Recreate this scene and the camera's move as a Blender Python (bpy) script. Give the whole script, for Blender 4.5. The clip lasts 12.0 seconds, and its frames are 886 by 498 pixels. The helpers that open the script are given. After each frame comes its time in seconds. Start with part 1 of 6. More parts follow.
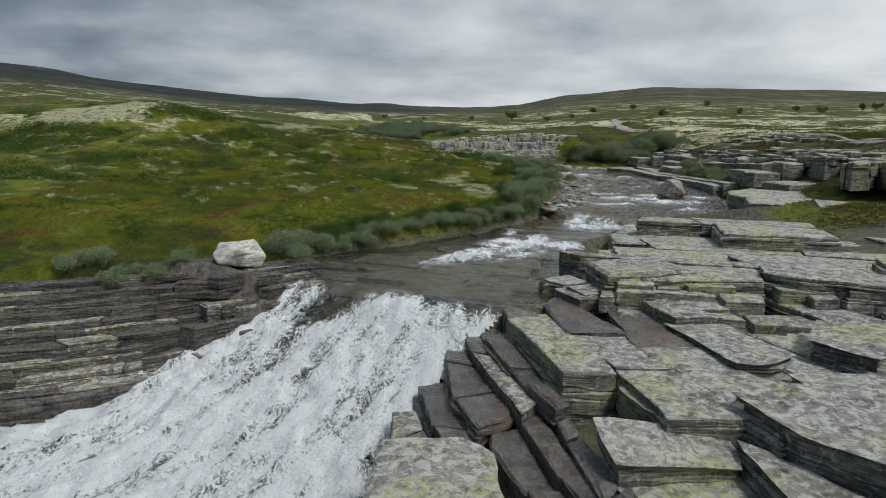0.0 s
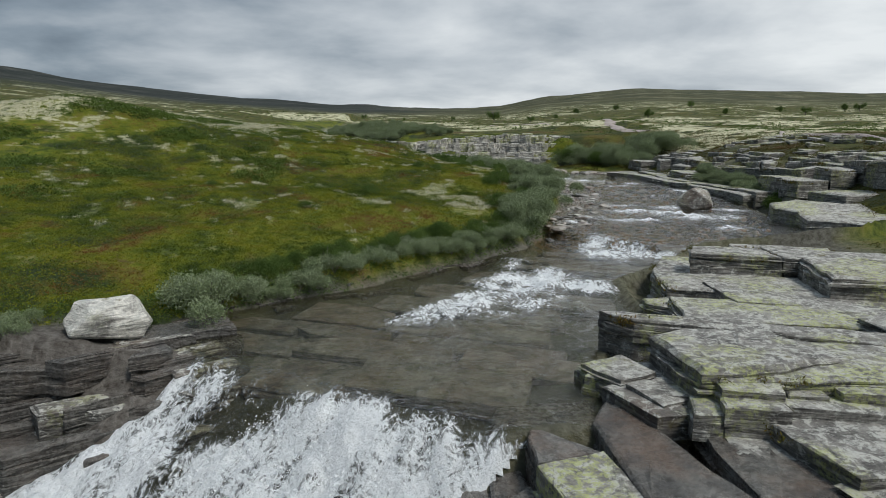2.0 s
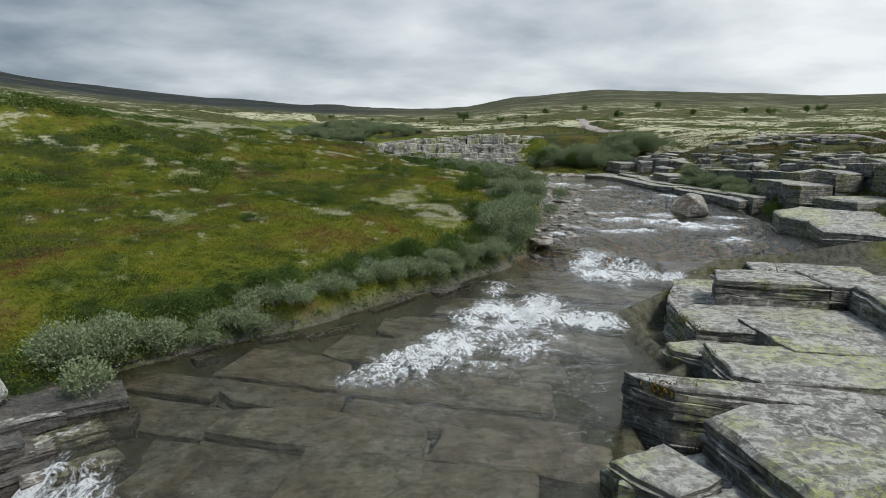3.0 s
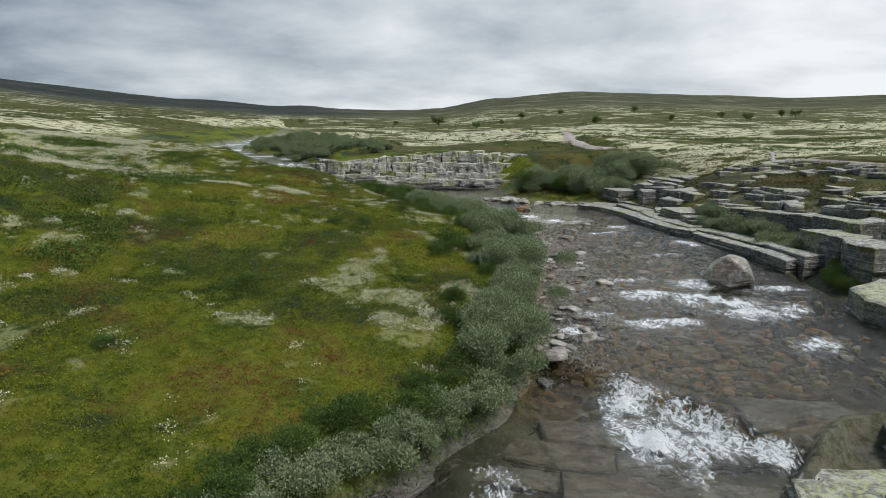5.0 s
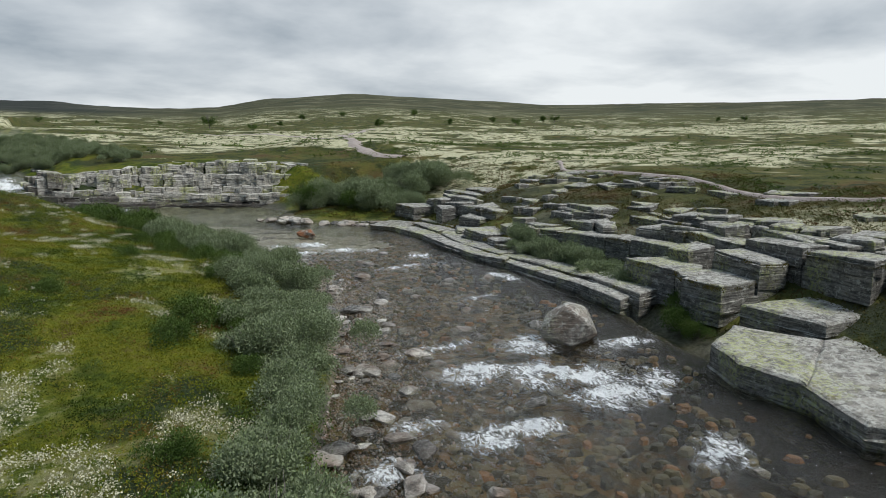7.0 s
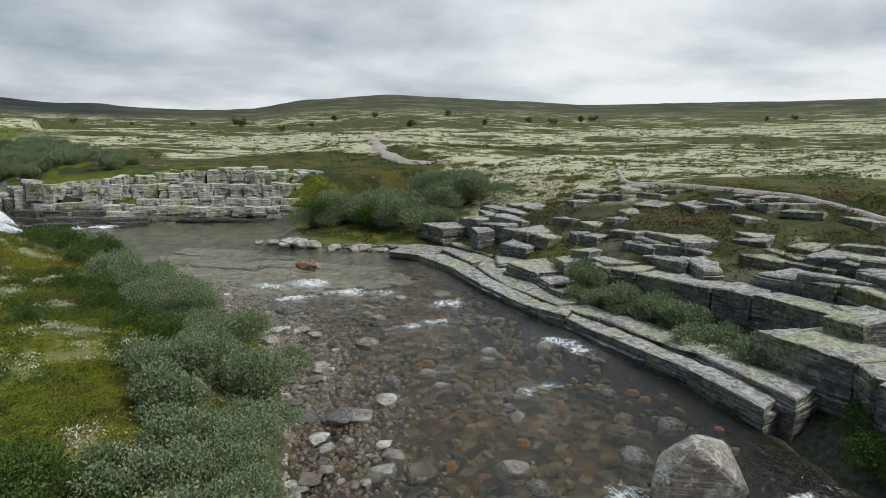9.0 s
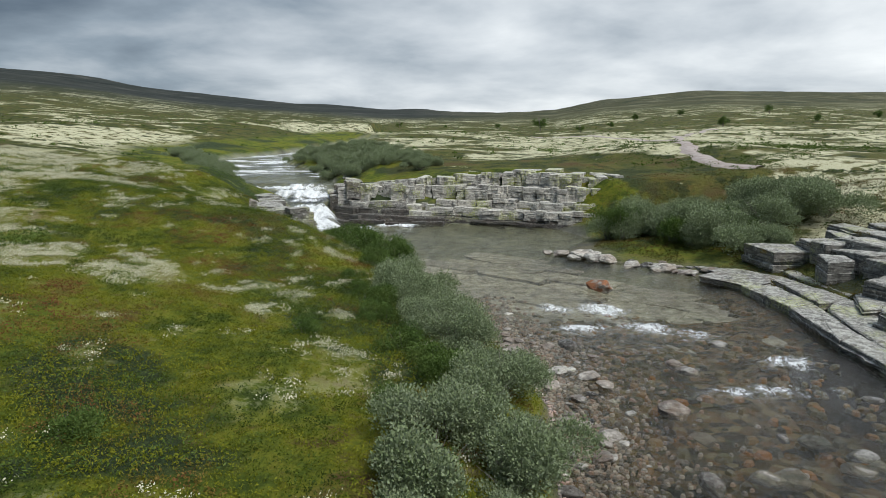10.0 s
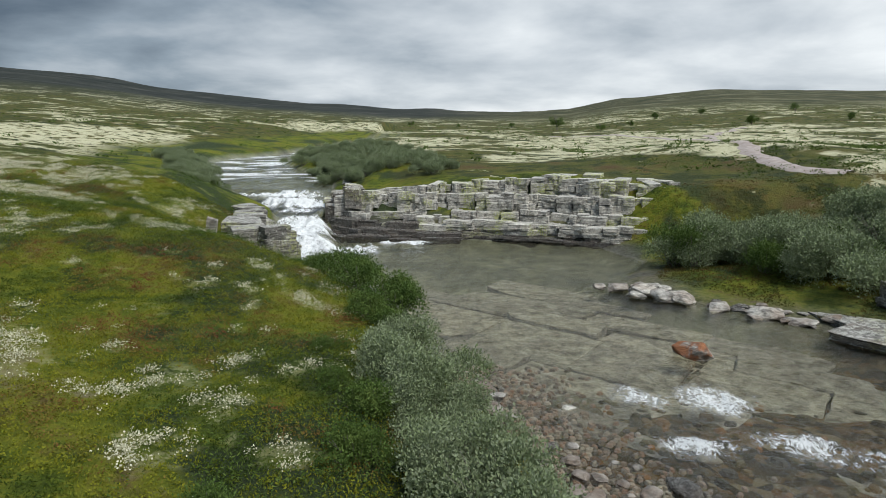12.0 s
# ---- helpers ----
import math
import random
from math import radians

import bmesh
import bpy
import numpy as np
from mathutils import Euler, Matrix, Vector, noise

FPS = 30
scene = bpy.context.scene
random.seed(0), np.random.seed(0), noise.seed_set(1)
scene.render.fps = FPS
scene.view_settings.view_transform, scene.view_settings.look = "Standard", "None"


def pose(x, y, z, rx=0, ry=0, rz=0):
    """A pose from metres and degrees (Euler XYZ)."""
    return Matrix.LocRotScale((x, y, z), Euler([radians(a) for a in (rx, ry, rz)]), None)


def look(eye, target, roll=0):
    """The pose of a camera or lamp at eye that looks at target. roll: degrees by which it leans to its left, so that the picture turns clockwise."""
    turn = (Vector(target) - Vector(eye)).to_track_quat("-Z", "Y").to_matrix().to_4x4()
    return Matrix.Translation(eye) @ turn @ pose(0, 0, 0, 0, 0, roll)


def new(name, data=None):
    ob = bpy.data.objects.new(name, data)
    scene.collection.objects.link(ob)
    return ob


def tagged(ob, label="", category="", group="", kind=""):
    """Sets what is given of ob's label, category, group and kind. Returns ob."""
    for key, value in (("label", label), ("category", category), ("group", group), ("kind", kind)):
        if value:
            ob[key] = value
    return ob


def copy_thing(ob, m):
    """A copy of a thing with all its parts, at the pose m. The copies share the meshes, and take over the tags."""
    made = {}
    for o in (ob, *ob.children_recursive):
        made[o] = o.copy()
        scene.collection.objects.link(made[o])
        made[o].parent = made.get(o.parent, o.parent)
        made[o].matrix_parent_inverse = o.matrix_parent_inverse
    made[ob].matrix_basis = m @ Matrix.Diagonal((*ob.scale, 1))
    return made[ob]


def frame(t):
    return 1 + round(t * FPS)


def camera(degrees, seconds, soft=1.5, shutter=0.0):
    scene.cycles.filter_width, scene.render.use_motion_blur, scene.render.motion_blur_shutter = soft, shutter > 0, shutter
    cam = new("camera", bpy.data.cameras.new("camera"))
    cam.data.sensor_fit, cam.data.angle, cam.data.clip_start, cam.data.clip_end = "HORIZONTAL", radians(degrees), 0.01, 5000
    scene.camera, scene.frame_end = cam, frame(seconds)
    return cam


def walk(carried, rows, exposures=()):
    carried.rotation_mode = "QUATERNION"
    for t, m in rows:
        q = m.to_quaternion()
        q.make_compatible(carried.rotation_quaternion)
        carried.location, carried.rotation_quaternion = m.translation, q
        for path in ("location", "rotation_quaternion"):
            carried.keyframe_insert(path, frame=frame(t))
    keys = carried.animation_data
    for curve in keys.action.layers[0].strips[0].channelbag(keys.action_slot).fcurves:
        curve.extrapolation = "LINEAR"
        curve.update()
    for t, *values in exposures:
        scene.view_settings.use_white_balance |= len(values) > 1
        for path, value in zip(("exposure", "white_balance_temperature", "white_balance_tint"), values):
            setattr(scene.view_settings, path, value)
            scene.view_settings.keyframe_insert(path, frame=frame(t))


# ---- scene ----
cam = camera(70.3, 12.0, 0.45)
METRES, EYE, TILT, LEAN, TURN = 33.09, 4.5, 0.4, -4.854, 0.0
ROWS = [
    (0.0, 0.0, 0.0, 0.0, -0.91, -10.9, 4.73),
    (0.5, 0.0008, 0.0385, -0.0006, -0.95, -10.87, 4.75),
    (1.0, 0.0023, 0.0778, -0.0012, -1.35, -10.88, 4.75),
    (1.5, 0.0034, 0.1168, -0.002, -1.92, -10.9, 4.76),
    (2.0, 0.0037, 0.1559, -0.0027, -2.62, -10.94, 4.76),
    (2.5, 0.0047, 0.195, -0.0034, -2.69, -10.94, 4.76),
    (3.0, 0.0078, 0.236, -0.004, -5.41, -11.13, 4.68),
    (5.0, 0.0319, 0.4033, 0.0288, -7.67, -11.21, 4.63),
    (5.5, 0.0386, 0.4417, 0.0384, -8.46, -11.27, 4.63),
    (6.0, 0.0475, 0.4822, 0.0371, -17.83, -11.99, 4.21),
    (6.5, 0.0617, 0.5205, 0.0355, -26.09, -12.48, 3.74),
    (7.0, 0.0797, 0.5574, 0.0337, -26.99, -12.48, 3.68),
    (9.0, 0.1553, 0.7127, 0.0325, -23.94, -12.24, 3.89),
    (9.5, 0.1663, 0.7528, 0.0321, -9.88, -11.15, 4.57),
    (10.0, 0.1681, 0.7941, 0.032, 2.36, -10.17, 4.95),
    (10.5, 0.1656, 0.8372, 0.0317, 3.38, -10.11, 4.96),
    (11.0, 0.1617, 0.8825, 0.0313, 3.4, -10.12, 5.0),
    (11.5, 0.1582, 0.9298, 0.0312, 3.43, -10.12, 4.98),
    (12.0, 0.1549, 0.9647, 0.0308, 3.46, -10.11, 5.01),
]
walk(cam, [(t, pose(0, 0, EYE, TILT, LEAN, TURN) @ pose(METRES * x, METRES * y, METRES * z, 90 + pitch, roll, yaw)) for t, x, y, z, yaw, pitch, roll in ROWS], ((0.0, -0.22), (1.8, -0.12), (3.0, 0.05), (5.5, 0.07), (7.0, 0.0), (9.2, 0.0), (10.2, 0.20), (12.0, 0.16)))

# ---------------------------------------------------------------- world, sun, exposure
SUN_AZ, SUN_EL = 138.0, 54.0        # degrees, clockwise from +y


def make_world():
    w = bpy.data.worlds.new("overcast_sky")
    scene.world = w
    w.use_nodes = True
    n, l = w.node_tree.nodes, w.node_tree.links
    n.clear()
    out = n.new("ShaderNodeOutputWorld")
    sky = n.new("ShaderNodeTexSky")
    sky.sky_type, sky.sun_disc = "NISHITA", False
    sky.sun_elevation, sky.sun_rotation = radians(SUN_EL), radians(SUN_AZ)
    skybg = n.new("ShaderNodeBackground")
    skybg.inputs[1].default_value = 0.09
    l.new(sky.outputs[0], skybg.inputs[0])
    co = n.new("ShaderNodeTexCoord")
    sep = n.new("ShaderNodeSeparateXYZ")
    l.new(co.outputs["Generated"], sep.inputs[0])

    def m(op, a, b=None):
        k = n.new("ShaderNodeMath")
        k.operation = op
        for i, v in enumerate((a, b)):
            if v is None:
                continue
            if isinstance(v, (int, float)):
                k.inputs[i].default_value = v
            else:
                l.new(v, k.inputs[i])
        return k.outputs[0]

    z = m("MAXIMUM", sep.outputs[2], 0.0)
    den = m("ADD", z, 0.20)
    u, v = m("DIVIDE", sep.outputs[0], den), m("DIVIDE", sep.outputs[1], den)
    com = n.new("ShaderNodeCombineXYZ")
    l.new(u, com.inputs[0]), l.new(v, com.inputs[1])

    def noise_tex(scale, detail, rough, dist, off):
        mp = n.new("ShaderNodeMapping")
        mp.inputs[1].default_value = off
        l.new(com.outputs[0], mp.inputs[0])
        t = n.new("ShaderNodeTexNoise")
        t.inputs["Scale"].default_value, t.inputs["Detail"].default_value = scale, detail
        t.inputs["Roughness"].default_value, t.inputs["Distortion"].default_value = rough, dist
        l.new(mp.outputs[0], t.inputs["Vector"])
        return t.outputs[0]

    big = noise_tex(0.5, 3, 0.5, 0.1, (3.1, 1.7, 0))
    fine = noise_tex(1.3, 6, 0.52, 0.15, (0.4, 5.2, 1.3))
    # the cover thins towards the sun's side and along the horizon
    side = m("MULTIPLY", m("ADD", m("MULTIPLY", sep.outputs[0], 0.9), m("MULTIPLY", sep.outputs[1], 0.27)), 0.41)
    low = m("MULTIPLY", m("POWER", m("SUBTRACT", 1.0, z), 9.0), 0.17)
    val = m("ADD", m("MULTIPLY", big, 0.62), m("MULTIPLY", fine, 0.80))
    val = m("SUBTRACT", m("ADD", m("ADD", val, side), low), 0.165)
    ramp = n.new("ShaderNodeValToRGB")
    e = ramp.color_ramp.elements
    e[0].position, e[0].color = 0.34, (0.095, 0.130, 0.172, 1)
    e[1].position, e[1].color = 0.98, (0.86, 0.90, 0.92, 1)
    k = e.new(0.54)
    k.color = (0.255, 0.312, 0.37, 1)
    k = e.new(0.76)
    k.color = (0.56, 0.61, 0.655, 1)
    l.new(val, ramp.inputs[0])
    cloud = n.new("ShaderNodeBackground")
    # an overcast dome is brightest overhead
    zen = m("MINIMUM", m("MAXIMUM", m("MULTIPLY", m("SUBTRACT", z, 0.24), 2.2), 0.0), 1.0)
    l.new(m("ADD", 1.0, m("MULTIPLY", zen, 0.85)), cloud.inputs[1])
    l.new(ramp.outputs[0], cloud.inputs[0])
    mix = n.new("ShaderNodeMixShader")
    mix.inputs[0].default_value = 0.94
    l.new(skybg.outputs[0], mix.inputs[1]), l.new(cloud.outputs[0], mix.inputs[2])
    l.new(mix.outputs[0], out.inputs[0])


make_world()
sun = new("sun", bpy.data.lights.new("sun", "SUN"))
sun.data.energy, sun.data.angle, sun.data.color = 2.2, radians(12), (1.0, 0.96, 0.90)
sun.matrix_world = look((0, 0, 0), (-math.sin(radians(SUN_AZ)) * math.cos(radians(SUN_EL)), -math.cos(radians(SUN_AZ)) * math.cos(radians(SUN_EL)), -math.sin(radians(SUN_EL))))


# ---------------------------------------------------------------- noise and plan
def hash2(i, j, seed):
    h = (i.astype(np.int64) * 374761393 + j.astype(np.int64) * 668265263 + seed * 982451653) & 0x7FFFFFFF
    h = ((h ^ (h >> 13)) * 1274126177) & 0x7FFFFFFF
    return ((h ^ (h >> 16)) & 0xFFFF) / 65535.0


def vnoise(x, y, seed=0):
    i, j = np.floor(x), np.floor(y)
    fx, fy = x - i, y - j
    fx, fy = fx * fx * (3 - 2 * fx), fy * fy * (3 - 2 * fy)
    a, b = hash2(i, j, seed), hash2(i + 1, j, seed)
    c, d = hash2(i, j + 1, seed), hash2(i + 1, j + 1, seed)
    return a + (b - a) * fx + (c - a) * fy + (a - b - c + d) * fx * fy


def fbm(x, y, octaves=4, seed=0, rough=0.5):
    """About 0 to 1."""
    s, amp, tot = 0.0, 1.0, 0.0
    for o in range(octaves):
        s = s + amp * vnoise(x * 2 ** o + 17.3 * o, y * 2 ** o - 9.1 * o, seed + o)
        tot += amp
        amp *= rough
    return s / tot


def sstep(v, a, b):
    t = np.clip((v - a) / (b - a), 0, 1)
    return t * t * (3 - 2 * t)


# water's edge, upstream along the left side and back down along the right
LEFT = [(-40, 2), (-20, 6.5), (-10, 9.9), (-7.4, 10.9), (-5.7, 12.0), (-3.9, 13.0), (-3.1, 14.2), (-4.0, 15.0), (-3.7, 16.2), (-2.4, 17.4), (-1.0, 18.4),
        (0.5, 20.1), (1.8, 20.9), (3.2, 22.3), (3.9, 23.7), (4.7, 26.4), (5.8, 29.2), (6.6, 33.2), (6.8, 36), (6.0, 39.1), (5.0, 41.2), (4.2, 43.1), (3.6, 45.2),
        (2.0, 48.4), (-0.4, 50.7), (-1.8, 51.7), (-2.6, 54.2), (-3.5, 57.5), (-4.4, 60), (-6.6, 62.6), (-9.6, 65.6), (-12.5, 71), (-16, 78), (-19.3, 85), (-19, 93), (-16.5, 101), (-17, 120), (-16, 150)]
RIGHT = [(-12, 150), (-13.5, 120), (-12.8, 105), (-12.2, 93), (-11.7, 85), (-7.5, 77), (-4.1, 70), (-3.1, 66), (-2.5, 62), (-2.2, 60.2), (-0.8, 59.2), (1.5, 58.9), (4.4, 58.6), (7.2, 58.2),
         (9.7, 57.0), (10.7, 54), (9.6, 51.5), (9.2, 49.9), (10.8, 48.3), (12.2, 46.6), (13.4, 45.2), (13.6, 41.1), (13.2, 36.7), (13.5, 34), (13.9, 32.2), (13.3, 29.3), (12.9, 27.2), (12.2, 24.8),
         (12.3, 23.0), (12.9, 21.5), (11.6, 20.9), (9.6, 20.8), (7.6, 21.0), (6.5, 20.2), (5.4, 19.2), (4.4, 18.4), (4.2, 17), (4.3, 15.9), (3.1, 14.7), (2.4, 13.2), (2.5, 11.9), (1.1, 11.6),
         (0.5, 11.0), (-0.1, 10.2), (-0.3, 8.8), (-1.0, 7.4), (-1.8, 5), (-4, 0), (-12, -8)]
RING = np.array(LEFT + RIGHT, float)
NLEFT = len(LEFT)


def river(x, y):
    """Signed distance to the water's edge (inside < 0), the nearest point on it, and whether that lies on the left bank."""
    x, y = np.asarray(x, float), np.asarray(y, float)
    best = np.full(x.shape, 1e18)
    nx, ny, left, inside = np.zeros(x.shape), np.zeros(x.shape), np.zeros(x.shape, bool), np.zeros(x.shape, bool)
    n = len(RING)
    for k in range(n):
        ax, ay = RING[k]
        bx, by = RING[(k + 1) % n]
        dx, dy = bx - ax, by - ay
        t = np.clip(((x - ax) * dx + (y - ay) * dy) / (dx * dx + dy * dy), 0, 1)
        px, py = ax + t * dx, ay + t * dy
        d = (x - px) ** 2 + (y - py) ** 2
        m = d < best
        best = np.where(m, d, best)
        nx, ny = np.where(m, px, nx), np.where(m, py, ny)
        left = np.where(m, k < NLEFT - 1, left)
        cross = ((ay > y) != (by > y)) & (x < dx * (y - ay) / (dy if dy else 1e-9) + ax)
        inside ^= cross
    d = np.sqrt(best)
    return np.where(inside, -d, d), nx, ny, left


def chute(x, y):
    """Metres past the lip of the lower fall, down the flow."""
    return (x + 0.75) * -0.51 + (y - 12.9) * -0.86


def water_level(x, y):
    y1 = y + 1.5 * (x - 4)
    w = 1.22 + 0.12 * sstep(y1, 17.2, 18.5) + 0.26 * sstep(y1, 24.2, 25.2) + 0.28 * sstep(y, 25, 38)
    jag = 1.3 * (fbm(x * 1.1, y * 0.2, 3, 66) - 0.5)
    gate = np.maximum(1 - sstep(x + 0.3 * (y - 53), -0.35, 0.5), sstep(y, 60.6, 61.2)) * (y > 50)
    f = y + 0.2 * x + jag
    w = w + gate * (0.77 * (0.15 * sstep(f, 52.4, 53.4) + 0.35 * sstep(f, 54.6, 55.6) + 0.15 * sstep(f, 56.0, 57.6) + 0.35 * sstep(f, 58.4, 59.3)))
    w = w + 0.20 * sstep(y, 60.4, 62) + 0.6 * (0.5 * sstep(y + 0.3 * x + jag, 61.0, 61.8) + 0.5 * sstep(y + 0.3 * x + jag, 63.0, 64.0))
    w = w + np.interp(y, [66, 78, 85, 100, 120, 155], [0, 0.30, 0.60, 0.95, 1.4, 2.5])
    c = chute(x, y)
    drop = np.interp(c, [0, 0.35, 1.2, 2.2, 4.6, 7, 30], [0, 0.16, 0.62, 1.02, 1.75, 2.0, 3.5])
    return w - drop * (y < 15.5) * (x < 1.6)


AZ = [-180, -110, -60, -33, -22, -8, 4, 7.4, 11.6, 20, 35, 51, 61, 110, 180]
EL = [1.0, 2.5, 6.0, 4.9, 3.5, 2.5, 2.3, 2.45, 3.2, 3.85, 3.05, 3.05, 3.15, 2.0, 1.0]


def far_land(x, y):
    r = np.hypot(x - 5, y - 20)
    az = np.degrees(np.arctan2(x - 5, y - 20))
    e = np.tan(np.radians(np.interp(az, AZ, EL)))
    rr = np.minimum(r, 2600)
    z = 4.35 + 1.075 * e * rr * rr / (rr + 200)
    z = z + (fbm(x / 45, y / 45, 3, 5) - 0.5) * np.clip(r - 25, 0, 60) / 60 * 2.4 + (fbm(x / 9, y / 9, 3, 6) - 0.5) * 0.7 * sstep(r, 20, 50)
    z = z + (fbm(x / 260, y / 260, 4, 8) - 0.5) * sstep(r, 300, 1200) * 26
    z = z + 0.7 * np.exp(-((x - 20) / 9) ** 2 - ((y - 68) / 8) ** 2)
    return z - np.clip(6 - y, 0, 60) * 0.09


def land(x, y, full=False):
    """The height of the ground: meadow, river bed, rock floor and the far slopes."""
    x, y = np.asarray(x, float), np.asarray(y, float)
    sd, nx, ny, left = river(x, y)
    wl, wn = water_level(x, y), water_level(nx, ny)
    d = np.maximum(sd, 0)
    far = far_land(x, y)
    # left bank
    k = 0.055 + 0.085 * sstep(y, 27, 36)
    foot = np.interp(y, [0, 16, 22, 26, 34, 52, 56, 60, 66, 85, 160], [1.2, 1.3, 1.5, 1.75, 1.95, 1.95, 2.4, 2.9, 3.6, 4.2, 6.4])
    k = k + 0.05 * (1 - sstep(y, 15, 19))
    mead = foot + (0.08 + 0.34 * sstep(y, 15.5, 18.5)) * (1 - np.exp(-d / 0.55)) + k * np.minimum(d, 21) + (fbm(x / 3.1, y / 3.1, 3, 2) - 0.5) * 0.5 * sstep(d, 0, 2)
    mead = mead + (fbm(x / 0.8, y / 0.8, 3, 3) - 0.5) * 0.16 * sstep(d, 0, 0.6)
    mead = mead + 0.75 * np.exp(-((x + 15) / 6) ** 2 - ((y - 34) / 8) ** 2) + 1.25 * sstep(y, 41, 48) * sstep(d, 0.6, 4.6) * (1 - sstep(y, 58, 66))
    lower = np.minimum(mead, wn + 0.05 + 0.10 * d + 0.8 * np.maximum(d - 0.9, 0))
    zl = mead + (lower - mead) * (1 - sstep(y, 14.4, 15.6))
    zl = zl + (far + 0.4 - zl) * sstep(d, 18, 60)
    # right bank
    near = 0.92 + 0.13 * np.clip(x - 1, -3, 12) + 0.012 * (y - 10) - 0.30 * (1 - sstep(y, 6.7, 7.3))
    mid = wn - 0.45 + 0.42 * np.minimum(d, 5) + 0.16 * np.clip(d - 5, 0, 30)
    pool = wn + 0.05 + 0.12 * d
    t1, t2, t3 = sstep(y, 20.5, 25), sstep(y, 43, 49), sstep(y, 55.5, 58.5)
    zr = near + (mid - near) * t1
    zr = zr + (pool - zr) * t2
    cliff = np.minimum(wn - 0.2 + 0.85 * d, np.interp(x, [-1, 0.5, 2, 4, 8, 11, 14, 17], [3.6, 3.65, 3.9, 4.2, 4.4, 4.2, 4.1, 4.0]) + 0.04 * d)
    zr = zr + (cliff - zr) * t3
    rocky = (1 - sstep(d, 9, 13)) * (1 - sstep(y, 21, 24))
    zr = zr + (fbm(x / 2.2, y / 2.2, 3, 12) - 0.5) * 0.25 * sstep(d, 0.2, 1.5) * (1 - rocky)
    zr = zr - 0.55 * rocky * sstep(d, 0.1, 0.5)
    d0 = 4 + 6 * (1 - sstep(y, 18, 26))
    zr = zr + (far - zr) * np.maximum(sstep(d, d0, d0 * 1.2 + 11), sstep(y, 62, 68))
    zr = np.where((y < 12) & (x < 3), np.minimum(zr, wn - 0.15 + 0.6 * d), zr)
    zr = np.where(y > 58.5, np.minimum(zr, wn + 0.1 + (0.28 + 0.5 * sstep(x, -1.5, 1.0)) * d), zr)
    out = np.where(left, zl, zr)
    bed = wl - np.clip(-sd * 0.35, 0.0, 0.30) - (fbm(x / 1.3, y / 1.3, 3, 21) - 0.5) * 0.22 - 0.03
    pooldeep = sstep(y, 41, 46) * (1 - sstep(y, 52, 54)) * 0.35 * sstep(-sd, 0.3, 2)
    bed = bed - pooldeep - 0.12 * sstep(chute(x, y), 0, 1)
    z = np.where(sd < 0, bed, out)
    z = np.where((sd >= 0) & (sd < 0.25), bed + (out - bed) * (sd / 0.25), z)
    return (z, sd, left, wl) if full else z


def land1(x, y):
    return float(land(np.array([x]), np.array([y]))[0])


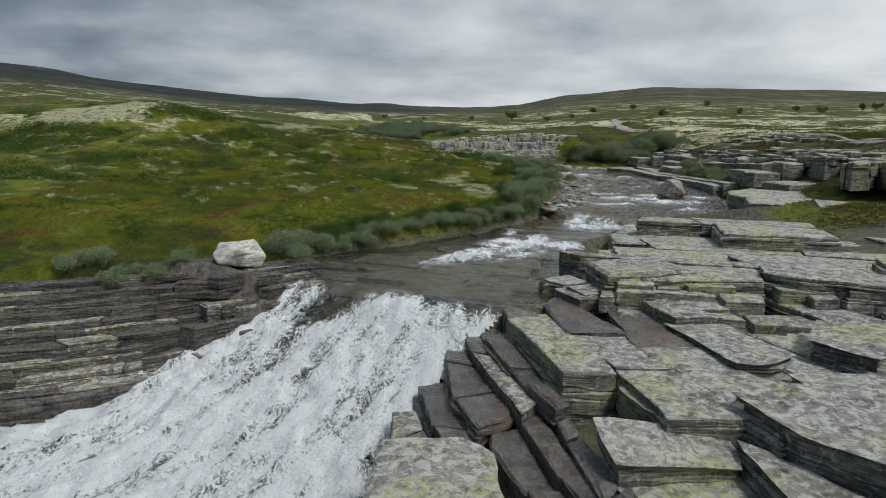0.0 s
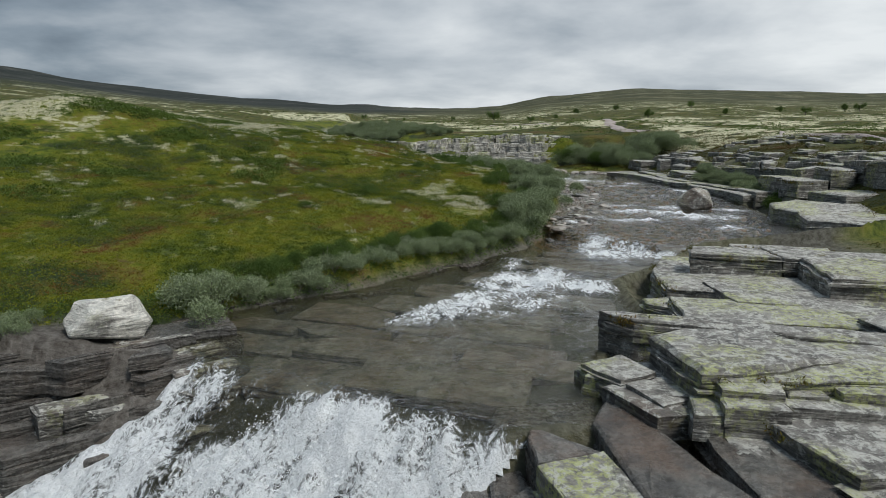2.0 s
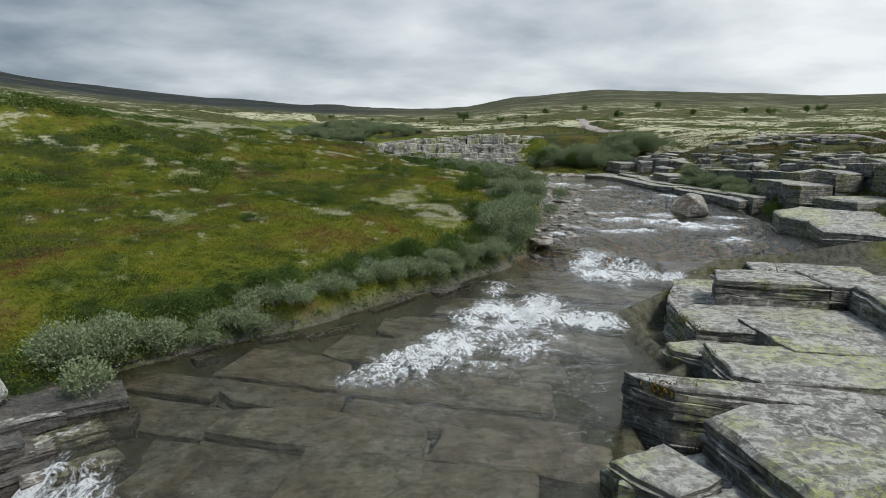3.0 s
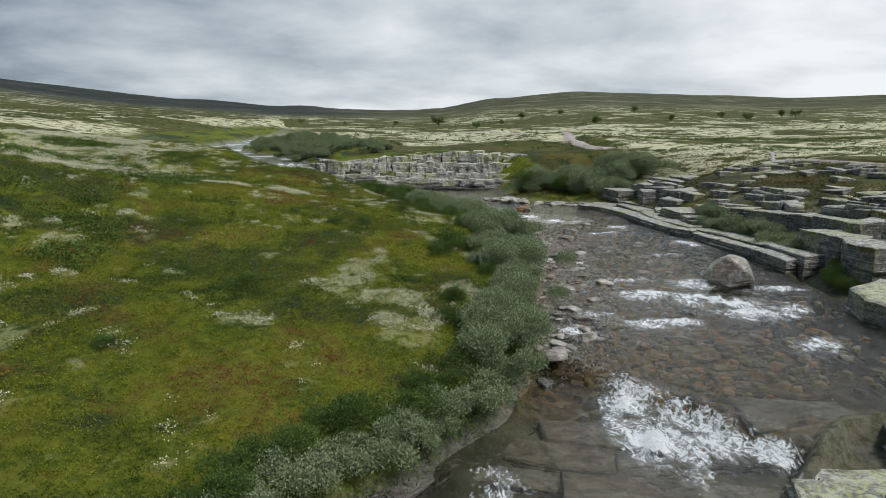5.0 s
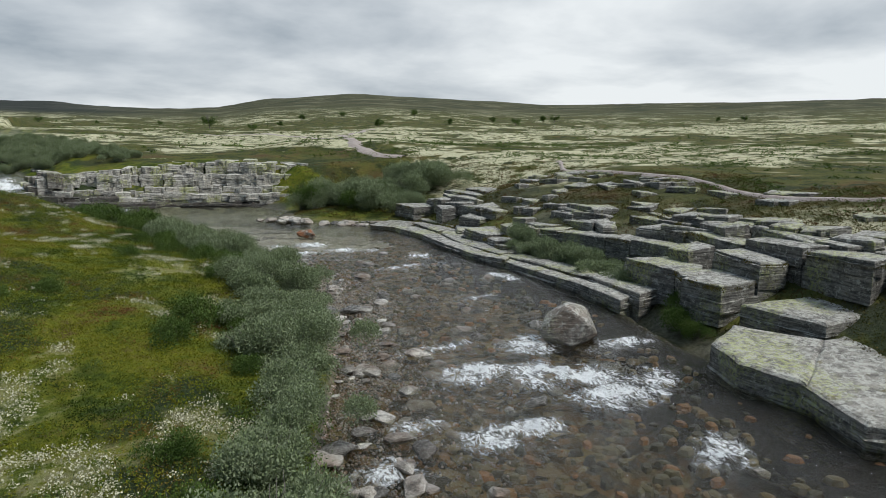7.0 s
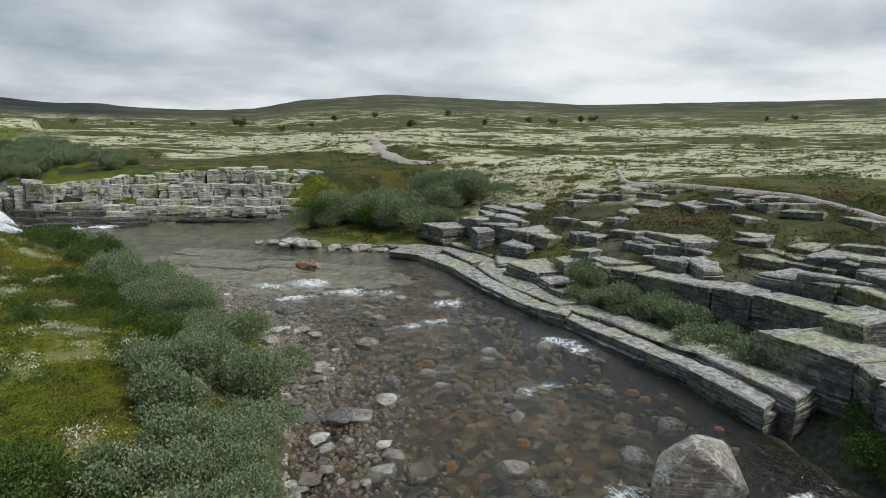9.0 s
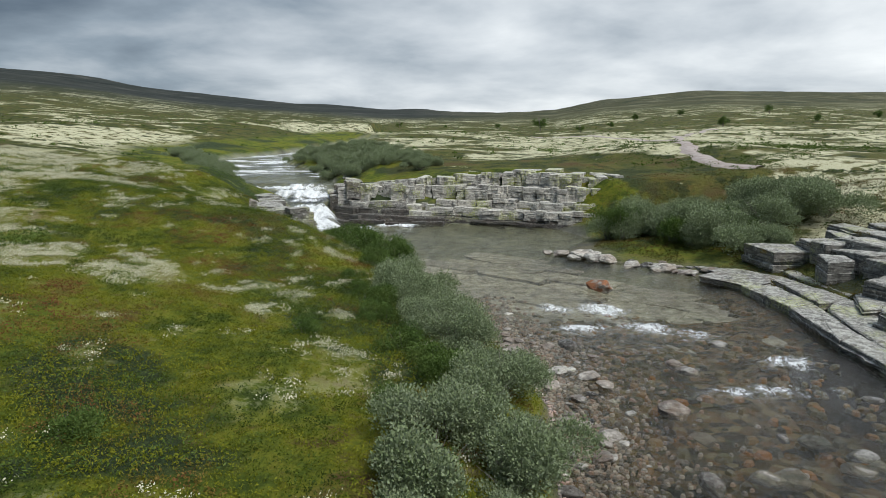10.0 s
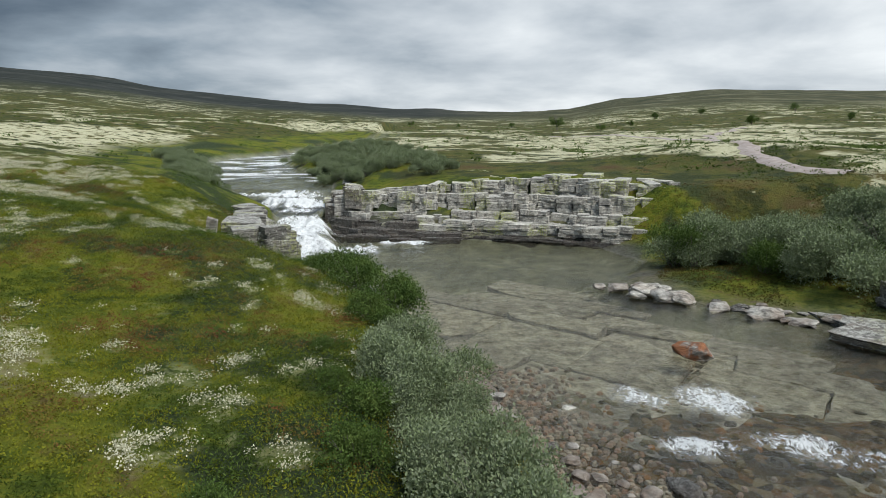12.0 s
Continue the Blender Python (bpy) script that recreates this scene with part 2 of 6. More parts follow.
# ---------------------------------------------------------------- materials
class Mat:
    """A node material with short helpers."""

    def __init__(self, name):
        self.m = bpy.data.materials.new(name)
        self.m.use_nodes = True
        self.n, self.l = self.m.node_tree.nodes, self.m.node_tree.links
        self.bsdf = self.n["Principled BSDF"]
        self.out = self.n["Material Output"]
        g = self.n.new("ShaderNodeNewGeometry")
        self.pos, self.nor, self.island = g.outputs["Position"], g.outputs["Normal"], g.outputs["Random Per Island"]
        self.rand = self.n.new("ShaderNodeObjectInfo").outputs["Random"]

    def put(self, socket, v):
        if isinstance(v, (int, float, tuple)):
            socket.default_value = v if not isinstance(v, tuple) or len(v) != 3 or len(socket.default_value) == 3 else (*v, 1)
        else:
            self.l.new(v, socket)

    def noise(self, scale, detail=4, rough=0.55, dist=0.0, vec=None, stretch=None, turn=0.0):
        v = vec or self.pos
        if stretch:
            mp = self.n.new("ShaderNodeMapping")
            mp.inputs[3].default_value = stretch
            mp.inputs[2].default_value = (0, 0, radians(turn))
            self.l.new(v, mp.inputs[0])
            v = mp.outputs[0]
        t = self.n.new("ShaderNodeTexNoise")
        self.l.new(v, t.inputs["Vector"])
        for key, val in (("Scale", scale), ("Detail", detail), ("Roughness", rough), ("Distortion", dist)):
            t.inputs[key].default_value = val
        return t.outputs[0]

    def cells(self, scale, feature="F1", out="Distance"):
        t = self.n.new("ShaderNodeTexVoronoi")
        t.feature = feature
        t.inputs["Scale"].default_value = scale
        self.l.new(self.pos, t.inputs["Vector"])
        return t.outputs[out]

    def ramp(self, v, *stops):
        r = self.n.new("ShaderNodeValToRGB")
        e = r.color_ramp.elements
        while len(e) < len(stops):
            e.new(0.5)
        for k, (p, c) in zip(e, stops):
            k.position = p
            k.color = (c, c, c, 1) if isinstance(c, (int, float)) else (*c, 1)
        self.put(r.inputs[0], v)
        return r.outputs[0]

    def math(self, op, a, b=0.0):
        k = self.n.new("ShaderNodeMath")
        k.operation = op
        self.put(k.inputs[0], a), self.put(k.inputs[1], b)
        return k.outputs[0]

    def mix(self, f, a, b):
        k = self.n.new("ShaderNodeMix")
        k.data_type = "RGBA"
        self.put(k.inputs[0], f), self.put(k.inputs[6], a), self.put(k.inputs[7], b)
        return k.outputs[2]

    def attr(self, name):
        a = self.n.new("ShaderNodeAttribute")
        a.attribute_name = name
        return a.outputs["Fac"]

    def up(self):
        s = self.n.new("ShaderNodeSeparateXYZ")
        self.l.new(self.nor, s.inputs[0])
        return s.outputs[2]

    def bump(self, h, strength=0.5, dist=0.02, base=None):
        b = self.n.new("ShaderNodeBump")
        b.inputs["Strength"].default_value, b.inputs["Distance"].default_value = strength, dist
        self.put(b.inputs["Height"], h)
        if base is not None:
            self.l.new(base, b.inputs["Normal"])
        return b.outputs[0]

    def done(self, color, rough=0.8, normal=None, spec=0.3, metal=0.0):
        self.put(self.bsdf.inputs["Base Color"], color)
        self.put(self.bsdf.inputs["Roughness"], rough)
        self.bsdf.inputs["Specular IOR Level"].default_value = spec
        if normal is not None:
            self.l.new(normal, self.bsdf.inputs["Normal"])
        return self.m


def rock_material(name, lightness, lichen, wet=False, red=0.0, bedding=0.5):
    k = Mat(name)
    strata = k.noise(2.0, 9, 0.66, 0.35, stretch=(1.3, 1.3, 11))
    grain = k.noise(14, 9, 0.72)
    tone = k.math("ADD", k.math("MULTIPLY", strata, 0.6), k.math("MULTIPLY", grain, 0.4))
    base = k.ramp(tone, (0.36, tuple(c * 0.40 * lightness for c in (0.30, 0.29, 0.27))), (0.47, tuple(c * 0.95 * lightness for c in (0.345, 0.335, 0.31))), (0.60, tuple(c * 1.5 * lightness for c in (0.37, 0.36, 0.335))))
    own = k.ramp(k.rand, (0.0, (0.78, 0.77, 0.76)), (0.5, (0.95, 0.95, 0.93)), (1.0, (1.10, 1.08, 1.04)))
    mul = k.n.new("ShaderNodeMix")
    mul.data_type, mul.blend_type = "RGBA", "MULTIPLY"
    mul.inputs[0].default_value = 1.0
    k.put(mul.inputs[6], base), k.put(mul.inputs[7], own)
    base = mul.outputs[2]
    if red:
        base = k.mix(k.math("MULTIPLY", k.ramp(k.noise(1.3, 5), (0.42, 0.0), (0.60, 1.0)), red), base, (0.16, 0.088, 0.050) if red < 1 else (0.34, 0.145, 0.07))
    dark = k.ramp(k.noise(3.6, 11, 0.76, 0.3), (0.49, 0.0), (0.60, 1.0))
    base = k.mix(k.math("MULTIPLY", dark, 0.62), base, (0.055, 0.053, 0.05))
    up = k.up()
    beds = k.noise(1.0, 8, 0.7, 0.4, stretch=(1.3, 1.3, 22))
    vein = k.math("MULTIPLY", k.ramp(beds, (0.43, 1.0), (0.49, 0.0)), k.ramp(up, (0.25, 1.0), (0.7, 0.0)))
    base = k.mix(k.math("MULTIPLY", vein, bedding), base, (0.03, 0.029, 0.027))
    if lichen:
        pale = k.ramp(k.math("ADD", k.noise(6.5, 11, 0.8, 0.4), k.math("MULTIPLY", up, 0.05)), (0.54, 0.0), (0.60, 1.0))
        base = k.mix(k.math("MULTIPLY", pale, 0.75), base, (0.60, 0.60, 0.55))
        green = k.math("MULTIPLY", k.ramp(k.noise(0.8, 4, 0.5), (0.50, 0.0), (0.60, 1.0)), k.ramp(k.noise(13, 10, 0.82), (0.48, 0.0), (0.54, 1.0)))
        base = k.mix(k.math("MULTIPLY", green, lichen * 0.85), base, (0.42, 0.45, 0.17))
        moss = k.ramp(k.noise(2.2, 7, 0.7), (0.62, 0.0), (0.68, 1.0))
        base = k.mix(k.math("MULTIPLY", moss, 0.7), base, (0.13, 0.11, 0.03))
    h = k.math("ADD", k.math("MULTIPLY", strata, 0.9), k.math("MULTIPLY", grain, 0.45))
    h = k.math("SUBTRACT", h, k.math("MULTIPLY", vein, 0.35))
    rough = k.ramp(grain, (0.3, 0.14 if wet else 0.62), (0.7, 0.40 if wet else 0.9))
    return k.done(base, rough, k.bump(h, 0.9, 0.07), 0.5 if wet else 0.3)


def leaf_material(name, stops, scale=0.9, rough=0.6, back=None, broad=0.0):
    k = Mat(name)
    tone = k.math("ADD", k.math("MULTIPLY", k.noise(scale, 6, 0.62), 0.92 if broad else 0.82), k.math("MULTIPLY", k.island, 0.08 if broad else 0.18))
    if broad:
        tone = k.math("ADD", tone, k.math("MULTIPLY", k.math("SUBTRACT", k.noise(broad, 5, 0.6), 0.5), 0.75))
    col = k.ramp(tone, *stops)
    if back:
        col = k.mix(k.ramp(k.island, (0.6, 0.0), (0.9, 0.8)), col, back)
    k.done(col, rough, None, 0.08)
    tr = k.n.new("ShaderNodeBsdfTranslucent")
    k.put(tr.inputs[0], col)
    mx = k.n.new("ShaderNodeMixShader")
    mx.inputs[0].default_value = 0.16
    k.l.new(k.bsdf.outputs[0], mx.inputs[1]), k.l.new(tr.outputs[0], mx.inputs[2])
    k.l.new(mx.outputs[0], k.out.inputs[0])
    return k.m


def ground_material():
    k = Mat("moor_ground")
    n1, n2, n3 = k.noise(0.55, 5, 0.6), k.noise(3.5, 6, 0.65), k.noise(22, 6, 0.7)
    green = k.ramp(k.math("ADD", k.math("MULTIPLY", n1, 0.55), k.math("MULTIPLY", n2, 0.45)),
                   (0.38, (0.035, 0.055, 0.010)), (0.46, (0.085, 0.115, 0.013)), (0.54, (0.16, 0.17, 0.018)), (0.61, (0.13, 0.11, 0.028)), (0.68, (0.09, 0.055, 0.026)))
    shrub = k.mix(k.attr("shrub"), green, k.ramp(n3, (0.35, (0.020, 0.034, 0.014)), (0.65, (0.055, 0.075, 0.030))))
    lich = k.math("MULTIPLY", k.attr("lichen"), k.ramp(k.math("ADD", k.math("MULTIPLY", n2, 0.55), k.math("MULTIPLY", k.noise(9, 7, 0.75), 0.45)), (0.475, 0.0), (0.515, 1.0)))
    zone = k.ramp(k.math("ADD", k.noise(0.10, 5, 0.6), k.math("MULTIPLY", k.attr("moor"), 0.30)), (0.615, 0.0), (0.665, 1.0))
    inner = k.ramp(k.noise(0.75, 9, 0.72), (0.445, 0.0), (0.50, 1.0))
    strewn = k.ramp(k.noise(0.5, 9, 0.75), (0.635, 0.0), (0.67, 0.9))
    patch = k.math("MAXIMUM", k.math("MULTIPLY", zone, inner), strewn)
    dwarf = k.ramp(k.noise(0.55, 8, 0.7, stretch=(1.0, 1.0, 1.0)), (0.51, 0.0), (0.58, 1.0))
    shrub = k.mix(k.math("MULTIPLY", k.attr("heathland"), 0.8), shrub, k.ramp(k.noise(0.4, 7, 0.65), (0.36, (0.035, 0.045, 0.012)), (0.47, (0.075, 0.082, 0.022)), (0.56, (0.11, 0.095, 0.03)), (0.66, (0.11, 0.062, 0.03))))
    shrub = k.mix(k.math("MULTIPLY", dwarf, k.attr("heathland")), shrub, k.ramp(n3, (0.35, (0.018, 0.028, 0.010)), (0.65, (0.050, 0.064, 0.022))))
    lich = k.math("MAXIMUM", lich, k.math("MULTIPLY", patch, k.attr("heathland")))
    lcol = k.ramp(n3, (0.3, (0.38, 0.37, 0.22)), (0.7, (0.70, 0.68, 0.48)))
    col = k.mix(lich, shrub, lcol)
    bare = k.ramp(k.noise(7, 7, 0.7), (0.35, (0.075, 0.065, 0.055)), (0.65, (0.22, 0.205, 0.185)))
    col = k.mix(k.attr("bare"), col, bare)
    stones = k.cells(6.0, "F1", "Color")
    sepc = k.n.new("ShaderNodeSeparateColor")
    k.l.new(stones, sepc.inputs[0])
    bedcol = k.ramp(sepc.outputs[0], (0.1, (0.055, 0.046, 0.026)), (0.45, (0.13, 0.10, 0.050)), (0.75, (0.20, 0.115, 0.045)), (0.95, (0.27, 0.22, 0.12)))
    slabs = k.ramp(k.noise(1.2, 10, 0.70), (0.35, (0.15, 0.16, 0.13)), (0.55, (0.30, 0.31, 0.24)), (0.7, (0.48, 0.49, 0.37)))
    bedcol = k.mix(k.attr("slabbed"), bedcol, slabs)
    # light lost in deep water and the slabs' dark reflection, painted into the bed
    bedcol = k.mix(k.attr("deep_shade_dark_slab"), bedcol, (0.014, 0.010, 0.006))
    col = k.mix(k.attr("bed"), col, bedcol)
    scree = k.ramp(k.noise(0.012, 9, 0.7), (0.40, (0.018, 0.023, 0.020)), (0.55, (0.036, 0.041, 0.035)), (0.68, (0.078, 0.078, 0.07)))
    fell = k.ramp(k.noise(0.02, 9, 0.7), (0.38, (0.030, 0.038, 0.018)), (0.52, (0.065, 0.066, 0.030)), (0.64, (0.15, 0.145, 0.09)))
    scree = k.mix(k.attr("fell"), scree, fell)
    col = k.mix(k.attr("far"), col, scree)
    h = k.math("ADD", n2, k.math("MULTIPLY", n3, 0.6))
    return k.done(col, 0.92, k.bump(h, 0.9, 0.10), 0.15)


def water_material():
    k = Mat("river_water")
    k.n.remove(k.bsdf)
    rip = k.noise(6.5, 6, 0.6, 0.8, stretch=(1.0, 0.6, 1), turn=-25)
    rip2 = k.noise(15, 4, 0.6, 0.4, stretch=(1.0, 1.5, 1))
    h = k.math("ADD", rip, k.math("MULTIPLY", rip2, 0.55))
    nrm = k.bump(h, 0.7, 0.07)
    tr = k.n.new("ShaderNodeBsdfTransparent")
    tr.inputs[0].default_value = (0.83, 0.82, 0.71, 1)
    gl = k.n.new("ShaderNodeBsdfGlossy")
    gl.inputs["Roughness"].default_value = 0.05
    gl.inputs[0].default_value = (1, 1, 1, 1)
    k.l.new(nrm, gl.inputs["Normal"])
    fr = k.n.new("ShaderNodeFresnel")
    fr.inputs[0].default_value = 1.333
    k.l.new(nrm, fr.inputs["Normal"])
    mx = k.n.new("ShaderNodeMixShader")
    k.l.new(fr.outputs[0], mx.inputs[0]), k.l.new(tr.outputs[0], mx.inputs[1]), k.l.new(gl.outputs[0], mx.inputs[2])
    foam = k.n.new("ShaderNodeBsdfPrincipled")
    k.l.new(k.ramp(k.noise(11, 9, 0.74, 0.5, stretch=(1.0, 0.5, 0.6), turn=-28), (0.32, (0.58, 0.62, 0.63)), (0.46, (0.88, 0.91, 0.92))), foam.inputs["Base Color"])
    foam.inputs["Roughness"].default_value = 0.75
    f2 = k.noise(8, 9, 0.72, 0.9, stretch=(1.0, 0.65, 0.7), turn=-28)
    fh = k.noise(14, 6, 0.7, 0.3)
    k.l.new(k.bump(k.math("ADD", f2, fh), 0.9, 0.08), foam.inputs["Normal"])
    f3 = k.noise(26, 6, 0.7, 0.4, stretch=(1.0, 0.6, 0.6), turn=-28)
    vein = k.noise(5.5, 5, 0.6, 1.2, stretch=(1.0, 0.7, 0.7), turn=-28)
    lace = k.ramp(k.math("ABSOLUTE", k.math("SUBTRACT", vein, 0.5)), (0.0, 1.0), (0.07, 0.0))
    thr = k.math("ADD", k.math("MULTIPLY", k.attr("foam"), 1.0), k.math("ADD", k.math("MULTIPLY", k.math("SUBTRACT", f2, 0.5), 1.7), k.math("MULTIPLY", k.math("SUBTRACT", f3, 0.5), 1.1)))
    thr = k.math("ADD", thr, k.math("MULTIPLY", k.math("MULTIPLY", lace, k.ramp(k.attr("foam"), (0.1, 0.0), (0.5, 1.0))), 0.38))
    mask = k.ramp(thr, (0.50, 0.0), (0.72, 0.40), (0.98, 1.0))
    m2 = k.n.new("ShaderNodeMixShader")
    k.l.new(mask, m2.inputs[0]), k.l.new(mx.outputs[0], m2.inputs[1]), k.l.new(foam.outputs[0], m2.inputs[2])
    k.l.new(m2.outputs[0], k.out.inputs[0])
    return k.m


def plain_material(name, c0, c1, scale=6.0, rough=0.85):
    k = Mat(name)
    t = k.noise(scale, 7, 0.65)
    return k.done(k.ramp(t, (0.32, c0), (0.68, c1)), rough, k.bump(t, 0.6, 0.04), 0.25)


ROCK = rock_material("grey_lichened_rock", 0.74, 0.9)
ROCK_WET = rock_material("wet_dark_rock", 0.34, 0.0, True, 0.16)
ROCK_RED = rock_material("rusty_river_stone", 0.9, 0.0, False, 0.6)
RED_BOULDER = rock_material("red_boulder_rock", 0.9, 0.0, False, 4.0)

ROCK_PALE = rock_material("pale_river_stone", 1.35, 0.0, False, 0.45, 0.1)
ROCK_CLIFF = rock_material("pale_cliff_rock", 1.5, 1.3, bedding=0.3)
ROCK_LEDGE = rock_material("brown_grey_ledge_rock", 0.6, 0.5, False, 0.3)
ROCK_BED = rock_material("submerged_slab", 0.72, 0.0, False, 0.35)
ROCK_POOL = rock_material("pool_slab", 1.3, 0.0, False, 0.12, 0.1)
ROCK_SHELF = rock_material("wet_rusty_shelf_rock", 0.42, 0.0, True, 0.45)
GROUND = ground_material()
WATER = water_material()
WILLOW = leaf_material("grey_willow_leaf", ((0.30, (0.155, 0.205, 0.095)), (0.50, (0.225, 0.28, 0.15)), (0.70, (0.275, 0.325, 0.20))), 2.2, 0.75, (0.25, 0.295, 0.195))
BIRCH = leaf_material("dark_birch_leaf", ((0.30, (0.04, 0.075, 0.018)), (0.5, (0.085, 0.14, 0.034)), (0.72, (0.15, 0.21, 0.055))), 2.0)
HEATH = leaf_material("heath_leaf", ((0.28, (0.028, 0.052, 0.011)), (0.40, (0.072, 0.105, 0.015)), (0.46, (0.145, 0.168, 0.017)), (0.52, (0.22, 0.23, 0.021)), (0.57, (0.15, 0.155, 0.022)), (0.62, (0.21, 0.15, 0.038)), (0.69, (0.18, 0.075, 0.036))), 0.9, broad=0.28)
MOOR_HEATH = leaf_material("brown_moor_heath_leaf", ((0.30, (0.04, 0.05, 0.014)), (0.45, (0.085, 0.095, 0.022)), (0.56, (0.12, 0.09, 0.03)), (0.68, (0.13, 0.06, 0.03))), 0.8)
SCRUB = leaf_material("dark_scrub_leaf", ((0.30, (0.035, 0.062, 0.014)), (0.5, (0.085, 0.135, 0.028)), (0.72, (0.15, 0.20, 0.05))), 1.4)
MOSS = leaf_material("moss_and_grass_blade", ((0.30, (0.06, 0.065, 0.014)), (0.5, (0.13, 0.12, 0.025)), (0.7, (0.17, 0.09, 0.03))), 2.0)
LICHEN = plain_material("reindeer_lichen", (0.46, 0.45, 0.31), (0.76, 0.74, 0.58), 14, 0.95)
BOULDER = rock_material("pale_boulder_rock", 1.75, 0.5, False, 0.0, 0.15)
BOULDER_BROWN = rock_material("brown_pale_boulder_rock", 1.15, 0.25, False, 0.5, 0.2)
BARK = plain_material("grey_bark", (0.10, 0.09, 0.08), (0.24, 0.22, 0.20), 12)
SAND = plain_material("trodden_path", (0.30, 0.25, 0.23), (0.50, 0.44, 0.41), 3)


# ---------------------------------------------------------------- mesh helpers
def mesh_from(name, verts, faces, mats, smooth=False, slots=None):
    me = bpy.data.meshes.new(name)
    me.from_pydata([tuple(v) for v in verts] if not isinstance(verts, list) else verts, [], faces)
    for m in mats if isinstance(mats, (list, tuple)) else [mats]:
        me.materials.append(m)
    if smooth:
        me.polygons.foreach_set("use_smooth", [True] * len(me.polygons))
    if slots is not None:
        me.polygons.foreach_set("material_index", slots)
    me.update()
    return me


def grid_mesh(name, X, Y, Z, mat, keep=None):
    """A mesh over a grid of points, of shape (rows, columns); keep: which points' cells stay."""
    r, c = X.shape
    co = np.stack([X, Y, Z], -1).reshape(-1, 3).astype(np.float32)
    idx = np.arange(r * c).reshape(r, c)
    q = np.stack([idx[:-1, :-1], idx[:-1, 1:], idx[1:, 1:], idx[1:, :-1]], -1).reshape(-1, 4)
    used = None
    if keep is not None:
        kk = keep.reshape(-1)
        q = q[kk[q].any(1)]
        used = np.unique(q)
        back = np.zeros(r * c, np.int64)
        back[used] = np.arange(len(used))
        q, co = back[q], co[used]
    me = bpy.data.meshes.new(name)
    me.vertices.add(len(co))
    me.vertices.foreach_set("co", co.ravel())
    me.loops.add(q.size)
    me.loops.foreach_set("vertex_index", q.ravel().astype(np.int32))
    me.polygons.add(len(q))
    me.polygons.foreach_set("loop_start", np.arange(0, q.size, 4, dtype=np.int32))
    me.polygons.foreach_set("use_smooth", np.ones(len(q), bool))
    me.materials.append(mat)
    me.update(calc_edges=True)
    return me, used


def add_attr(me, name, v):
    a = me.attributes.new(name, "FLOAT", "POINT")
    a.data.foreach_set("value", np.ascontiguousarray(v, dtype=np.float32).ravel())


def soup(name, V, k, mat, smooth=False):
    """Many separate faces of k corners each, from an array (n, k, 3)."""
    n = len(V)
    me = bpy.data.meshes.new(name)
    me.vertices.add(n * k)
    me.vertices.foreach_set("co", V.astype(np.float32).ravel())
    me.loops.add(n * k)
    me.loops.foreach_set("vertex_index", np.arange(n * k, dtype=np.int32))
    me.polygons.add(n)
    me.polygons.foreach_set("loop_start", np.arange(0, n * k, k, dtype=np.int32))
    me.materials.append(mat)
    me.update(calc_edges=True)
    return me


def part(name, me, parent, label="", m=None):
    ob = new(name, me)
    ob.parent = parent
    if m is not None:
        ob.matrix_basis = m
    if label:
        tagged(ob, label)
    return ob


# ---------------------------------------------------------------- ground, one sheet to the horizon
def stretched(a, b, step, far_a, far_b, grow):
    mid = np.arange(a, b + step / 2, step)
    lo, s, v = [], step, a
    while v > far_a:
        s *= grow
        v -= s
        lo.append(v)
    hi, s, v = [], step, b
    while v < far_b:
        s *= grow
        v += s
        hi.append(v)
    return np.array(lo[::-1] + list(mid) + hi)


LICHEN_SPOTS = ((1.1, 27.8, 0.8), (2.2, 26.4, 0.8), (3.4, 26.7, 0.5), (1.5, 25.3, 0.8), (1.8, 24.2, 0.6), (0.3, 27.2, 0.7), (2.0, 22.7, 0.45), (2.3, 35.7, 0.5), (3.5, 35.5, 0.7), (2.9, 34.1, 0.7), (3.8, 31.5, 0.5),
                (2.6, 31.4, 0.5), (2.6, 40.6, 0.6), (3.6, 40.4, 0.5), (1.9, 39.4, 0.5), (2.9, 37.9, 0.7), (1.4, 44.1, 0.4), (-0.8, 39.8, 0.4), (-6.5, 29.8, 0.7), (-5.0, 24.0, 0.6), (-1.1, 41.5, 0.5))


